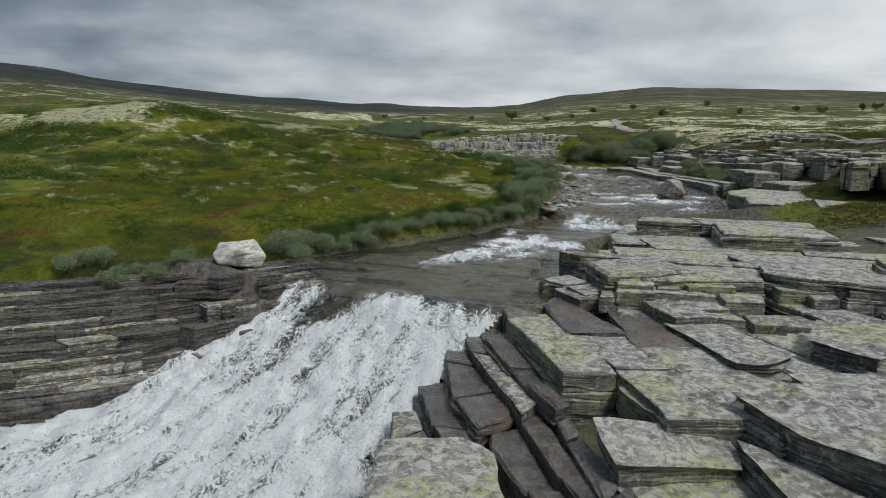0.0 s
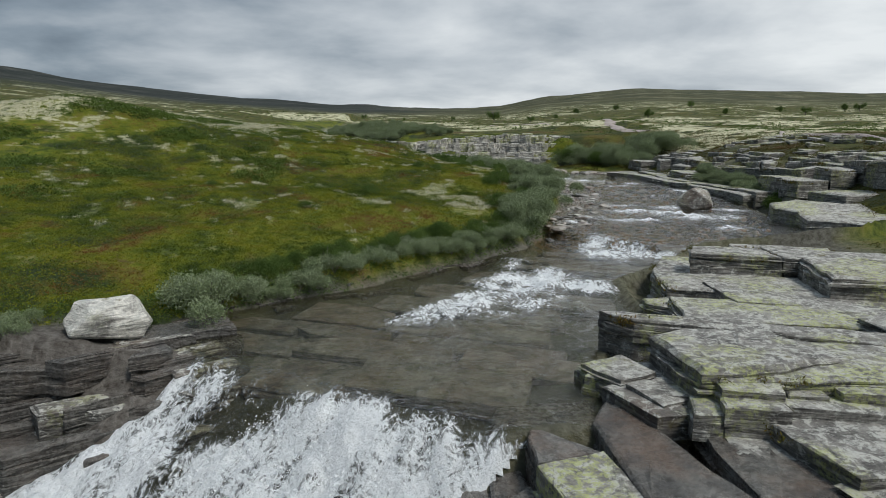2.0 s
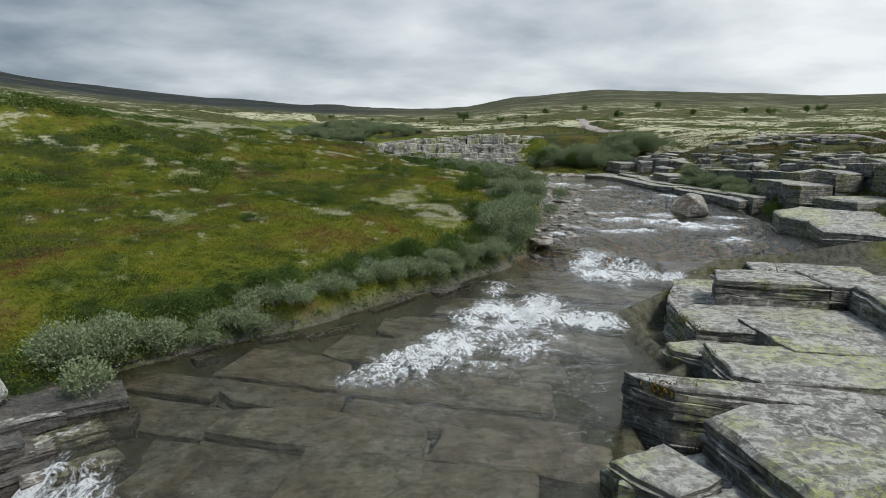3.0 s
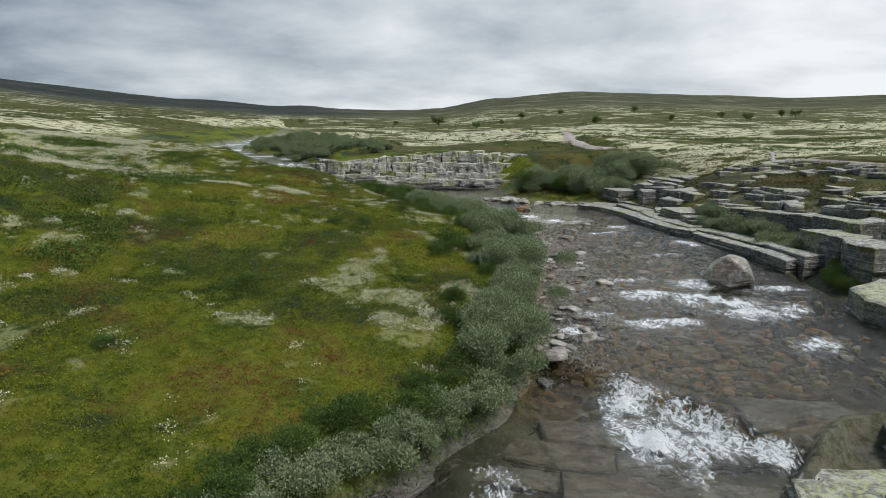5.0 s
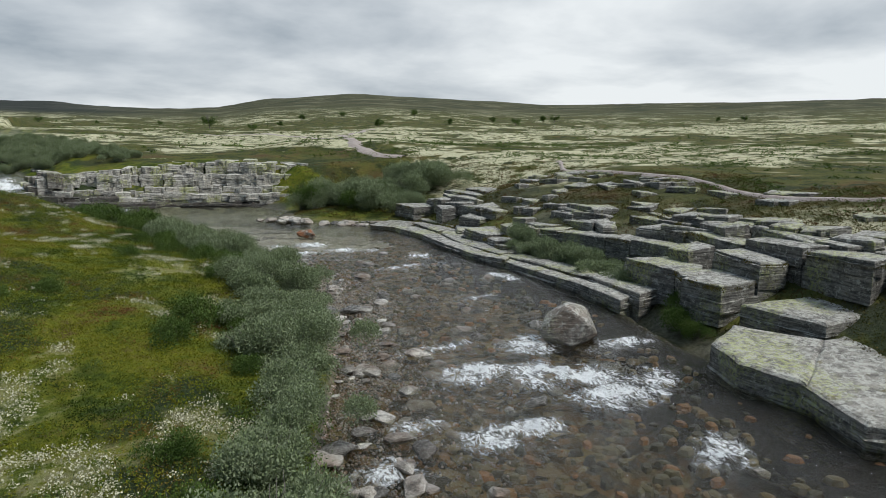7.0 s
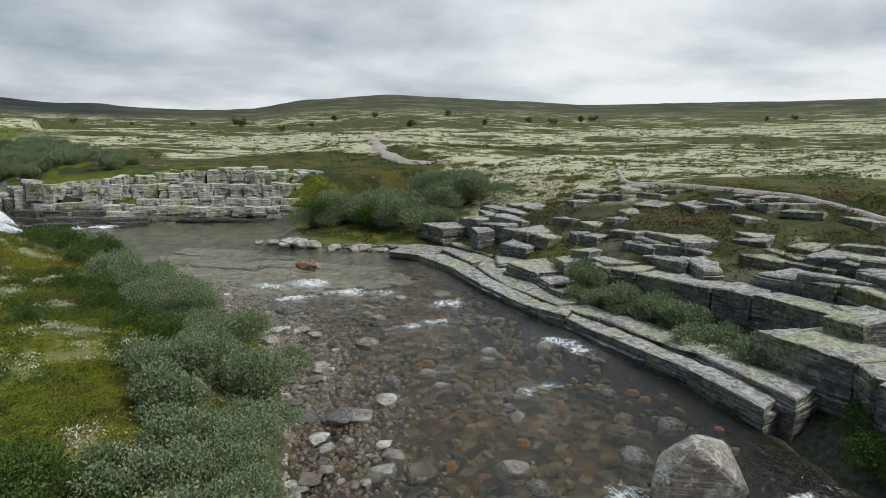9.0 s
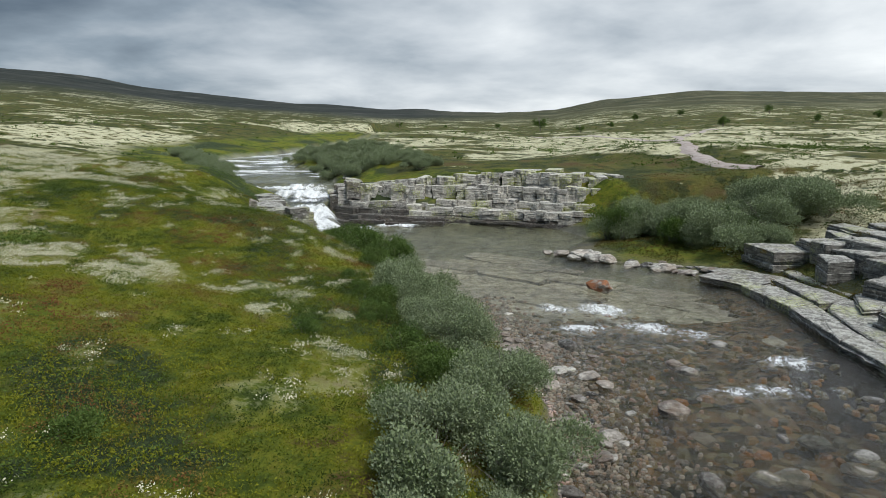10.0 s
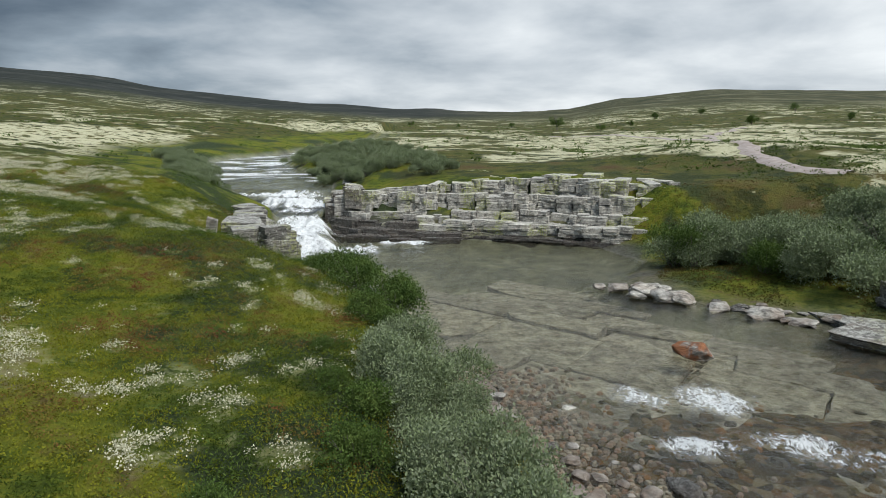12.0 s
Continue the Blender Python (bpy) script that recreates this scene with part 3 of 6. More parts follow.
def masks(x, y, z, sd, left):
    """Cover of the ground by kind: lichen, shrub, bare rock and soil, river bed, far slopes."""
    r = np.hypot(x - 5, y - 20)
    d = np.maximum(sd, 0)
    lich = sstep(fbm(x / 9, y / 17, 5, 31, 0.62) + 0.05 * (~left) - 0.06 * np.exp(-((x - 9) / 10) ** 2 - ((y - 63) / 6) ** 2), 0.525, 0.57) * sstep(d, 6, 16) * (0.05 + 0.95 * sstep(fbm(x / 1.9, y / 3.0, 5, 32, 0.66), 0.455, 0.52))
    hump = np.exp(-((x + 13) / 13) ** 2 - ((y - 39) / 7) ** 2) + np.exp(-((x + 11) / 7) ** 2 - ((y - 53) / 6) ** 2)
    hump = hump * sstep(y - 30.2 - 0.47 * np.maximum(x + 17, 0), -0.2, 1.6)
    lich = np.maximum(lich * np.where(left, 0.15, 1.0), left * sstep(hump, 0.08, 0.3) * sstep(hump + (fbm(x / 2.6, y / 2.6, 5, 33, 0.66) - 0.5) * 2.6, 0.44, 0.60))
    spots = 0.0
    for a, b, q in LICHEN_SPOTS:
        spots = spots + np.exp(-(((x - a) / q) ** 2 + ((y - b) / q) ** 2))
    spots = sstep(np.minimum(spots, 1.0) + 4.0 * (fbm(x * 1.3, y * 1.3, 5, 35, 0.7) - 0.52), 0.50, 0.72) * left * sstep(d, 0.5, 1.0)
    lich = np.maximum(lich * (1 - 0.55 * sstep(r, 70, 200)), spots) * (1 - sstep(r, 500, 900))
    shrub = sstep(fbm(x / 2.3, y / 1.8, 5, 41, 0.62), 0.49, 0.60) * (1 - 0.8 * lich)
    rocky = (~left) * (1 - sstep(d, 5, 13)) * (y < 62) * (sd > 0)
    bare = np.maximum(rocky * (0.72 - 0.5 * sstep(y, 22, 25) * sstep(d, 0.8, 1.6)) * (1 - sstep(y, 59.5, 60.8)) * (1 - sstep(y, 46, 50) * sstep(x, 10, 11.5)), left * (sd > -0.3) * (1 - sstep(y, 14.4, 15.6)) * (1 - sstep(d, 1.9, 2.6)))
    bare = bare * (1 - 0.9 * (~left) * sstep(x, 10.5, 12.0) * sstep(y, 16.5, 18.5) * (1 - sstep(y, 24, 26)))
    bare = np.maximum(bare, sstep(sd, -0.2, 0.0) * (1 - sstep(d, 0.05, 0.22)) * 0.8)
    return lich, shrub, bare


def build_ground():
    xs = stretched(-9, 19, 0.13, -3200, 3200, 1.055)
    ys = stretched(5, 61, 0.13, -400, 3400, 1.055)
    X, Y = np.meshgrid(xs, ys)
    Z, sd, left, wl = land(X, Y, True)
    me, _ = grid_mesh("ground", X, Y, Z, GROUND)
    lich, shrub, bare = masks(X, Y, Z, sd, left)
    r = np.hypot(X - 5, Y - 20)
    add_attr(me, "lichen", lich * np.where(left, (1 - sstep(Y, 54, 60)) * (0.22 + 0.78 * sstep(sd, 11, 16)), 0.0))
    add_attr(me, "shrub", shrub)
    heathland = np.where(left, sstep(Y, 52, 60) * sstep(sd, 5, 9), sstep(sd, 2.5, 6.5))
    add_attr(me, "heathland", heathland * (1 - sstep(r, 400, 900)))
    moor = 0.25 + 1.1 * (fbm(X / 24, Y / 30, 3, 31) - 0.5)
    for x, y, a, b, k in ((43, 53, 15, 11, 0.9), (30, 122, 24, 36, 0.8), (-27, 88, 15, 10, 0.8), (-28, 158, 14, 9, 0.7), (150, 130, 90, 60, 0.5), (16, 92, 9, 14, 0.6), (33, 68, 6, 7, -0.6), (10, 63, 12, 6, -0.6)):
        moor = moor + k * np.exp(-((X - x) / a) ** 2 - ((Y - y) / b) ** 2)
    add_attr(me, "moor", np.clip(moor, -0.3, 1.0))
    add_attr(me, "bare", bare)
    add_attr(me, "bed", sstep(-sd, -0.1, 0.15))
    add_attr(me, "slabbed", np.maximum(1 - sstep(Y + 0.6 * X, 23, 26), sstep(Y - 0.5 * X, 37, 41)))
    # painted shade of deep water along the right bank; lower reach is darker slab
    add_attr(me, "deep_shade_dark_slab", np.minimum(0.97, np.maximum(0.97 * np.exp(-((X - 11.3) / 1.9) ** 4 - ((Y - 24.6) / 3.0) ** 4), 0.85 * np.exp(-((X - 12.6) / 0.7) ** 2 - ((Y - 34) / 4) ** 2)) + np.maximum(0.62 * (1 - sstep(Y + 0.6 * X, 22, 26)), 0.92 * (1 - sstep(-sd, 1.2, 2.6)) * (~left) * sstep(Y, 21, 24) * (1 - sstep(Y, 38, 41)))))
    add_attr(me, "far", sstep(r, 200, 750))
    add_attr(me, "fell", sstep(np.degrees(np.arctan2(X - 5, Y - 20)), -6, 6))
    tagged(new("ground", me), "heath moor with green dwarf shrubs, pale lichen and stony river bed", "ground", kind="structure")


build_ground()


# ---------------------------------------------------------------- water
# rapids: x, y, radius along x and y, strength, turn in degrees
RAPIDS_LOW = [(2.6, 18.6, 0.9, 1.0, 1.0, -40), (3.6, 18.1, 0.9, 0.45, 0.9, -25), (1.7, 17.0, 1.1, 0.9, 0.9, 30), (0.6, 16.3, 1.0, 0.6, 0.7, 25), (5.2, 22.5, 0.5, 0.6, 0.8, 15), (5.7, 21.4, 0.5, 0.9, 0.85, 25), (5.0, 21.2, 0.5, 0.9, 0.9, 10),
              (6.3, 20.6, 0.35, 0.8, 0.8, 30), (2.6, 20.3, 0.35, 0.5, 0.7, 20)]
RAPIDS_MID = [(8.1, 28.1, 0.7, 0.45, 0.8, 0), (9.6, 27.4, 0.9, 0.6, 0.95, -20), (9.8, 26.2, 0.9, 0.45, 0.8, -20), (7.4, 25.8, 0.8, 0.4, 0.85, 0), (5.4, 25.6, 0.6, 0.3, 0.7, 0), (9.9, 24.1, 0.6, 0.4, 0.7, 30), (6.3, 26.6, 0.5, 0.3, 0.6, 0),
              (11.9, 28.3, 0.8, 0.3, 0.9, 5), (10.0, 29.0, 0.6, 0.5, 0.9, 30), (8.2, 29.6, 0.8, 0.3, 0.55, 10), (11.0, 26.6, 0.6, 0.5, 0.6, 20)]
RAPIDS_TOP = [(7.6, 42.0, 0.5, 0.4, 0.7, -20), (8.9, 42.0, 0.6, 0.6, 0.75, -30), (8.0, 40.3, 0.7, 0.3, 0.7, 0), (9.9, 40.2, 0.9, 0.4, 0.8, -25), (10.6, 36.8, 0.9, 0.3, 0.75, 0), (11.6, 38.2, 0.6, 0.35, 0.65, 20), (12.7, 34.4, 0.35, 1.3, 0.55, 10),
              (10.8, 32.6, 0.7, 0.2, 0.6, 0)]
RAPIDS_FALL = [(-1.3, 53.4, 1.0, 0.9, 2.0, 0), (-1.6, 55.3, 1.0, 0.8, 2.3, 0), (-2.3, 57.4, 0.9, 0.6, 1.6, 0), (-3.0, 59.0, 0.9, 0.7, 2.2, 0), (-0.3, 52.6, 1.0, 0.5, 1.1, 15), (0.1, 55.4, 0.8, 0.7, 1.2, 30), (1.6, 57.3, 1.1, 0.25, 1.1, 15), (-4.2, 62.6, 1.6, 0.5, 1.7, -10), (-5.6, 64.6, 1.7, 0.5, 1.6, -15), (-3.6, 61.3, 0.9, 0.3, 0.9, 0)]
RAPIDS = RAPIDS_LOW + [(x, y, a, b, s, t) for x, y, a, b, s, t in RAPIDS_MID + RAPIDS_TOP] + RAPIDS_FALL


def build_water():
    xs, ys = np.arange(-14, 14.3, 0.085), np.arange(-1, 68, 0.085)
    X, Y = np.meshgrid(xs, ys)
    sd, nx, ny, left = river(X, Y)
    wl = water_level(X, Y)
    foam = np.zeros(X.shape)
    for x, y, a, b, s, turn in RAPIDS:
        c, q = math.cos(radians(turn)), math.sin(radians(turn))
        u, v = (X - x) * c + (Y - y) * q, -(X - x) * q + (Y - y) * c
        foam = np.maximum(foam, s * np.exp(-(u / a / 1.25) ** 2 - (v / b / 1.25) ** 2))
    foam = foam * np.clip(-0.05 + 2.0 * fbm(X * 2.1 + 0.9 * Y, Y * 1.7 - 0.6 * X, 5, 57, 0.62), 0.1, 1.5)
    c = chute(X, Y)
    streak = 0.5 * fbm((X * 0.86 - Y * 0.51) * 1.6, c * 0.35, 4, 55) + 0.5 * fbm((X * 0.86 - Y * 0.51) * 5, c * 1.6, 3, 56)
    fall = sstep(c, -0.25, 0.5) * (X < 1.8) * (Y < 15.5)
    lip = (X + 0.75) * 0.86 - (Y - 12.9) * 0.51
    stream = np.clip(np.exp(-((lip + 2.2 + 0.3 * c) / 0.7) ** 2) + sstep(lip + 0.4 * c, -0.8, -0.1) + sstep(c, 0.9, 1.8), 0, 1)
    foam = np.maximum(foam, fall * (0.25 + 0.75 * stream) * np.clip(0.96 + 2.2 * (streak - 0.5), 0.15, 1.35))
    lively = np.clip(foam, 0, 1)
    wav = (fbm(X * 1.8, Y * 1.1, 3, 61) - 0.5) * 0.06 + (fbm(X * 4.5, Y * 3.2, 3, 62) - 0.5) * (0.02 + 0.20 * lively) + (fbm(X * 9, Y * 9, 2, 63) - 0.5) * 0.10 * lively
    calm = 1 - 0.35 * sstep(Y, 41, 46) * (1 - sstep(Y, 50, 52))
    wav = wav * calm + 0.06 * lively
    tumble = sstep(Y, 51.5, 53) * (1 - sstep(Y, 66, 67)) * lively
    wav = wav + tumble * ((fbm(X * 3.2, Y * 1.4, 4, 67) - 0.5) * 0.35 + (fbm(X * 8, Y * 5, 3, 68) - 0.5) * 0.16)
    wav = wav + fall * ((fbm((X * 0.86 - Y * 0.51) * 2.5, c * 1.2, 4, 64) - 0.5) * 0.16 + (fbm((X * 0.86 - Y * 0.51) * 6, c * 3.5, 3, 65) - 0.5) * 0.13)
    edge = sstep(sd, -0.1, 0.25)
    me, used = grid_mesh("river_water", X, Y, wl + wav - edge * 0.12, WATER, sd < 0.12)
    add_attr(me, "foam", foam.reshape(-1)[used])
    tagged(new("river_water", me), "clear shallow river with white rapids over slabs", "river", kind="structure")
    xs, ys = np.arange(-24, 3, 0.4), np.arange(67.9, 150, 0.4)
    X, Y = np.meshgrid(xs, ys)
    sd, nx, ny, left = river(X, Y)
    foam = 0.8 * sstep(fbm(X / 2.5, Y / 1.2, 3, 71), 0.5, 0.66)
    me, used = grid_mesh("upper_river_water", X, Y, water_level(X, Y) + (fbm(X * 1.5, Y * 1.5, 2, 72) - 0.5) * 0.06, WATER, sd < 0.4)
    add_attr(me, "foam", foam.reshape(-1)[used])
    tagged(new("upper_river_water", me), "far reach of the river winding through willow scrub", "river", kind="structure")


build_water()


def spray():
    """Drops and shreds of white water thrown up from the falls."""
    rng = np.random.default_rng(88)
    n = 220000
    x, y = rng.uniform(-9, 2, n), rng.uniform(5, 15, n)
    c = chute(x, y)
    sd = river(x, y)[0]
    ok = (sd < 0.05) & (c > 0.6) & ((x + 0.75) * 0.86 - (y - 12.9) * 0.51 + 0.4 * c > -0.6) & (rng.random(n) < 0.5) & (fbm((x * 0.86 - y * 0.51) * 3, c * 0.8, 3, 56) > 0.42)
    x, y = x[ok][:40000], y[ok][:40000]
    x2, y2 = rng.uniform(-6.5, 1.0, 12000), rng.uniform(51, 66, 12000)
    ok = (river(x2, y2)[0] < 0) & (np.exp(-((x2 + 1.5 + 0.3 * (y2 - 55.5)) / 1.0) ** 2) * (y2 < 60) + np.exp(-((x2 + 4.8) / 1.8) ** 2 - ((y2 - 63.5) / 1.4) ** 2) > 0.5)
    x, y = np.concatenate([x, x2[ok]]), np.concatenate([y, y2[ok]])
    z = water_level(x, y) + 0.06 + np.abs(rng.normal(0, 0.05, len(x)))
    cen = np.stack([x, y, z], -1)
    L = rng.uniform(0.005, 0.019, len(x))
    ax = rng.normal(size=(len(x), 3)) + np.array([-0.5, -0.8, 0.2])
    r = np.cross(ax, rng.normal(size=ax.shape))
    r /= np.linalg.norm(r, axis=1, keepdims=True)
    ax /= np.linalg.norm(ax, axis=1, keepdims=True)
    V = np.stack([cen - ax * L[:, None], cen + r * L[:, None] * 0.5, cen + ax * L[:, None], cen - r * L[:, None] * 0.5], 1)
    tagged(new("water_spray", soup("water_spray", V, 4, SPRAY)), "white spray thrown up by the falls", "spray", kind="stuff")


SPRAY = plain_material("white_spray", (0.75, 0.78, 0.79), (0.88, 0.90, 0.90), 9, 0.6)
spray()


# ---------------------------------------------------------------- rock blocks
def wander(n, rng, amp, step):
    """A closed line of n uneven values: slow bends with sharp breaks."""
    k = max(3, n // step)
    keys = [rng.uniform(-1, 1) for _ in range(k)]
    out = []
    for i in range(n):
        f = i * k / n
        a, w = int(f), f - int(f)
        w = 0.0 if w < 0.35 else (w - 0.35) / 0.65
        out.append(amp * (keys[a % k] * (1 - w) + keys[(a + 1) % k] * w + 0.25 * rng.uniform(-1, 1)))
    return out


def block_mesh(name, poly, top, depth, rng, mat, strata=2, chamfer=0.035, fine=0.17):
    """A layered slab: a polygon plan, its top heights per corner, rugged sides broken into beds with recessed joints. Returns a mesh."""
    n0 = len(poly)
    P, T = [], []
    for i in range(n0):
        ax, ay = poly[i]
        bx, by = poly[(i + 1) % n0]
        ta, tb = top[i], top[(i + 1) % n0]
        l = math.hypot(bx - ax, by - ay)
        m = max(2, min(12, int(l / fine)))
        for q in range(m):
            w = q / m + (rng.uniform(-0.25, 0.25) / m if q else 0)
            P.append((ax + (bx - ax) * w, ay + (by - ay) * w))
            T.append(ta + (tb - ta) * w)
    n = len(P)
    nrm = []
    for i in range(n):
        (ax, ay), (bx, by) = P[i - 1], P[(i + 1) % n]
        dx, dy = bx - ax, by - ay
        l = math.hypot(dx, dy) or 1
        nrm.append((-dy / l, dx / l))
    size = math.sqrt(abs(sum(P[i - 1][0] * P[i][1] - P[i][0] * P[i - 1][1] for i in range(n))) / 2)
    amp = min(0.05, 0.06 * size)
    rim = wander(n, rng, amp * 0.55, 2)
    cx, cy, cz = sum(p[0] for p in P) / n, sum(p[1] for p in P) / n, sum(T) / n
    cuts = sorted(rng.uniform(0.06, 0.85) for _ in range(strata - 1)) + [1.0]
    flat, lines = [0.0] * n, min(0.025, depth * 0.04)
    rings = [([r + chamfer * 1.1 for r in rim], flat), (rim, [-chamfer * rng.uniform(0.5, 1.0)] * n)]
    cur = rim
    for i, cfrac in enumerate(cuts):
        zz = -depth * cfrac
        if i == len(cuts) - 1:
            rings.append((cur, [zz] * n))
            break
        bed, shift = wander(n, rng, amp, 2), rng.uniform(-1.1, 0.5) * amp
        nxt = [b + shift for b in bed]
        groove = [max(a, b) + 0.35 * amp for a, b in zip(cur, nxt)]
        h = min(0.012, depth * 0.02)
        wave = wander(n, rng, lines, 3)
        rings += [(cur, [zz + h + q for q in wave]), (groove, [zz + q for q in wave]), (nxt, [zz - h + q for q in wave])]
        cur = nxt
    V, F = [], []
    inner = []
    for k in range(n):
        x, y = P[k]
        inner.append((cx + (x - cx) * 0.62, cy + (y - cy) * 0.62, cz + (T[k] - cz) * 0.62 + rng.uniform(-0.010, 0.014)))
    V += inner
    for inset, dz in rings:
        for k in range(n):
            V.append((P[k][0] + nrm[k][0] * inset[k], P[k][1] + nrm[k][1] * inset[k], T[k] + dz[k] + (rng.uniform(-0.012, 0.008) if dz[k] > -depth * 0.5 else 0)))
    for r in range(len(rings)):
        for i in range(n):
            a, b = r * n + i, r * n + (i + 1) % n
            F.append((a, a + n, b + n, b))
    V.append((cx, cy, cz + rng.uniform(-0.01, 0.02)))
    for i in range(n):
        F.append((i, (i + 1) % n, len(V) - 1))
    return mesh_from(name, V, F, mat)


def unit_blocks(count, mat, seed):
    rng = random.Random(seed)
    out = []
    for i in range(count):
        poly = [(-0.5 + rng.uniform(-.03, .16), -0.5 + rng.uniform(-.03, .14)), (0.5 - rng.uniform(-.03, .09), -0.5 + rng.uniform(-.03, .09)), (0.5 - rng.uniform(-.03, .09), 0.5 - rng.uniform(-.03, .09)), (-0.5 + rng.uniform(-.03, .09), 0.5 - rng.uniform(-.03, .09))]
        top = [rng.uniform(-0.08, 0.04) for _ in range(4)]
        out.append(block_mesh("rock_block", poly, top, 1.0, rng, mat, rng.choice((1, 2, 3)), 0.05))
    return out


BLOCKS = unit_blocks(14, ROCK_CLIFF, 11)
BLOCKS_WET = unit_blocks(8, ROCK_WET, 12)
BLOCKS_GREY = unit_blocks(10, ROCK, 13)
BLOCKS_DARK = unit_blocks(8, ROCK_LEDGE, 14)


def outcrop(name, label):
    e = new(name)
    e.location = (0, 0, 0)
    return tagged(e, label, "rock outcrop")


def along(path, s):
    for (ax, ay), (bx, by) in zip(path, path[1:]):
        l = math.hypot(bx - ax, by - ay)
        if s <= l:
            return ax + (bx - ax) * s / l, ay + (by - ay) * s / l, math.atan2(by - ay, bx - ax)
        s -= l
    return bx, by, math.atan2(by - ay, bx - ax)


def ledge(parent, path, layers, seed, size=(0.6, 1.6), gap=0.03, meshes=None, skip=0.0, wobble=0.12):
    """Beds of blocks along a path, uphill on its left. layers: (offset uphill, top z, thickness, width)."""
    rng = random.Random(seed)
    total = sum(math.hypot(b[0] - a[0], b[1] - a[1]) for a, b in zip(path, path[1:]))
    for off, ztop, thick, width in layers:
        s = rng.uniform(-0.4, 0.1)
        while s < total:
            l = rng.uniform(*size)
            if rng.random() >= skip:
                x, y, a = along(path, min(max(s + l / 2, 0), total))
                o = off + width / 2 + rng.uniform(-wobble, wobble)
                x, y = x - math.sin(a) * o, y + math.cos(a) * o
                z = ztop + rng.uniform(-0.07, 0.07) + 0.02 * math.sin(s * 1.3)
                me = rng.choice(meshes or BLOCKS)
                flip = rng.choice((0, 180))
                m = Matrix.Translation((x, y, z)) @ Euler((rng.uniform(-.035, .035), rng.uniform(-.03, .03), a + radians(flip) + rng.uniform(-.06, .06))).to_matrix().to_4x4() @ Matrix.Diagonal((l - gap, width * rng.uniform(0.9, 1.15), thick * rng.uniform(1.0, 1.5), 1))
                part("rock_block", me, parent, m=m)
            s += l


# the stepped cliff behind the pool
cliff = outcrop("rock_cliff", "stepped cliff of pale lichened rock blocks above the pool")
CPATH = [(-2.0, 60.4), (-0.7, 59.5), (1.6, 59.1), (4.4, 58.8), (7.2, 58.4), (9.7, 57.2), (12.0, 56.6), (16.5, 57.2)]


def rock_tier(parent, rng, path, low, top, front, depth, widths, heights, meshes, skip=0.03):
    """Columns of stacked blocks of uneven width and height along a path, each its own distance back."""
    total = sum(math.hypot(b[0] - a[0], b[1] - a[1]) for a, b in zip(path, path[1:]))
    s = rng.uniform(-0.3, 0.1)
    while s < total:
        w = rng.uniform(*widths)
        at = min(max(s + w / 2, 0), total - 0.01)
        x0, y0, a = along(path, at)
        before, after = along(path, max(at - 1.5, 0)), along(path, min(at + 1.5, total - 0.01))
        a = math.atan2(after[1] - before[1], after[0] - before[0])
        s += w
        z = top(x0) + rng.uniform(-0.11, 0.06)
        back = front + rng.uniform(-0.20, 0.22) + 0.15 * math.sin(x0 * 1.7 + front)
        turn = a + rng.uniform(-0.14, 0.14)
        if rng.random() < skip:
            z -= 0.35
        while z > low:
            h = rng.uniform(*heights)
            d = depth * rng.uniform(0.85, 1.15)
            o = back + d / 2
            x, y = x0 - math.sin(a) * o, y0 + math.cos(a) * o
            split = w > 0.75 and rng.random() < 0.35
            for k in ((-0.26, 0.24) if split else (0,)):
                m = Matrix.Translation((x + math.cos(a) * k * w, y + math.sin(a) * k * w, z + (rng.uniform(-.05, .03) if split else 0))) @ Euler((rng.uniform(-.06, .05), rng.uniform(-.05, .05), turn + rng.uniform(-.07, .07) + rng.choice((0, math.pi)))).to_matrix().to_4x4() @ Matrix.Diagonal((w * (0.6 if split else 1.14), d, h * 1.12, 1))
                part("rock_block", rng.choice(meshes(x, z)), parent, m=m)
            z -= h
            back -= rng.uniform(-0.03, 0.10)


def cliff_kind(x, z):
    return BLOCKS_WET if z < 2.1 or (x < 0.6 and z < 2.75) else (BLOCKS_DARK if z < 2.3 or x < -0.6 else BLOCKS)


def cliff_rows(parent, seed):
    rng = random.Random(seed)
    crest = lambda x: float(np.interp(x, [-2, 0, 2.3, 5, 7.6, 9.5, 11.3, 14, 17], [3.6, 3.85, 4.05, 4.3, 4.5, 4.4, 4.3, 4.3, 4.1]))
    rock_tier(parent, rng, CPATH, 1.6, lambda x: 2.12, -0.30, 1.3, (0.6, 1.9), (0.08, 0.15), cliff_kind)
    rock_tier(parent, rng, CPATH, 1.9, lambda x: 2.62 - 0.12 * (x < 3), 0.05, 1.2, (0.4, 1.2), (0.12, 0.34), cliff_kind)
    rock_tier(parent, rng, CPATH, 2.4, lambda x: 3.05 - 0.2 * (x < 4), 0.62, 1.3, (0.3, 0.95), (0.18, 0.42), cliff_kind)
    rock_tier(parent, rng, CPATH, 2.8, lambda x: min(3.75, crest(x)), 1.25, 1.5, (0.3, 0.8), (0.2, 0.45), cliff_kind)
    rock_tier(parent, rng, CPATH, 3.1, crest, 1.85, 1.5, (0.25, 0.7), (0.18, 0.42), cliff_kind)
    rock_tier(parent, rng, CPATH[3:-1], 4.1, lambda x: crest(x) + 0.1, 3.1, 1.3, (0.3, 0.9), (0.2, 0.4), cliff_kind, 0.3)


cliff_rows(cliff, 3)

JOINTS = []                             # edges of the laid slabs: two ends and the level


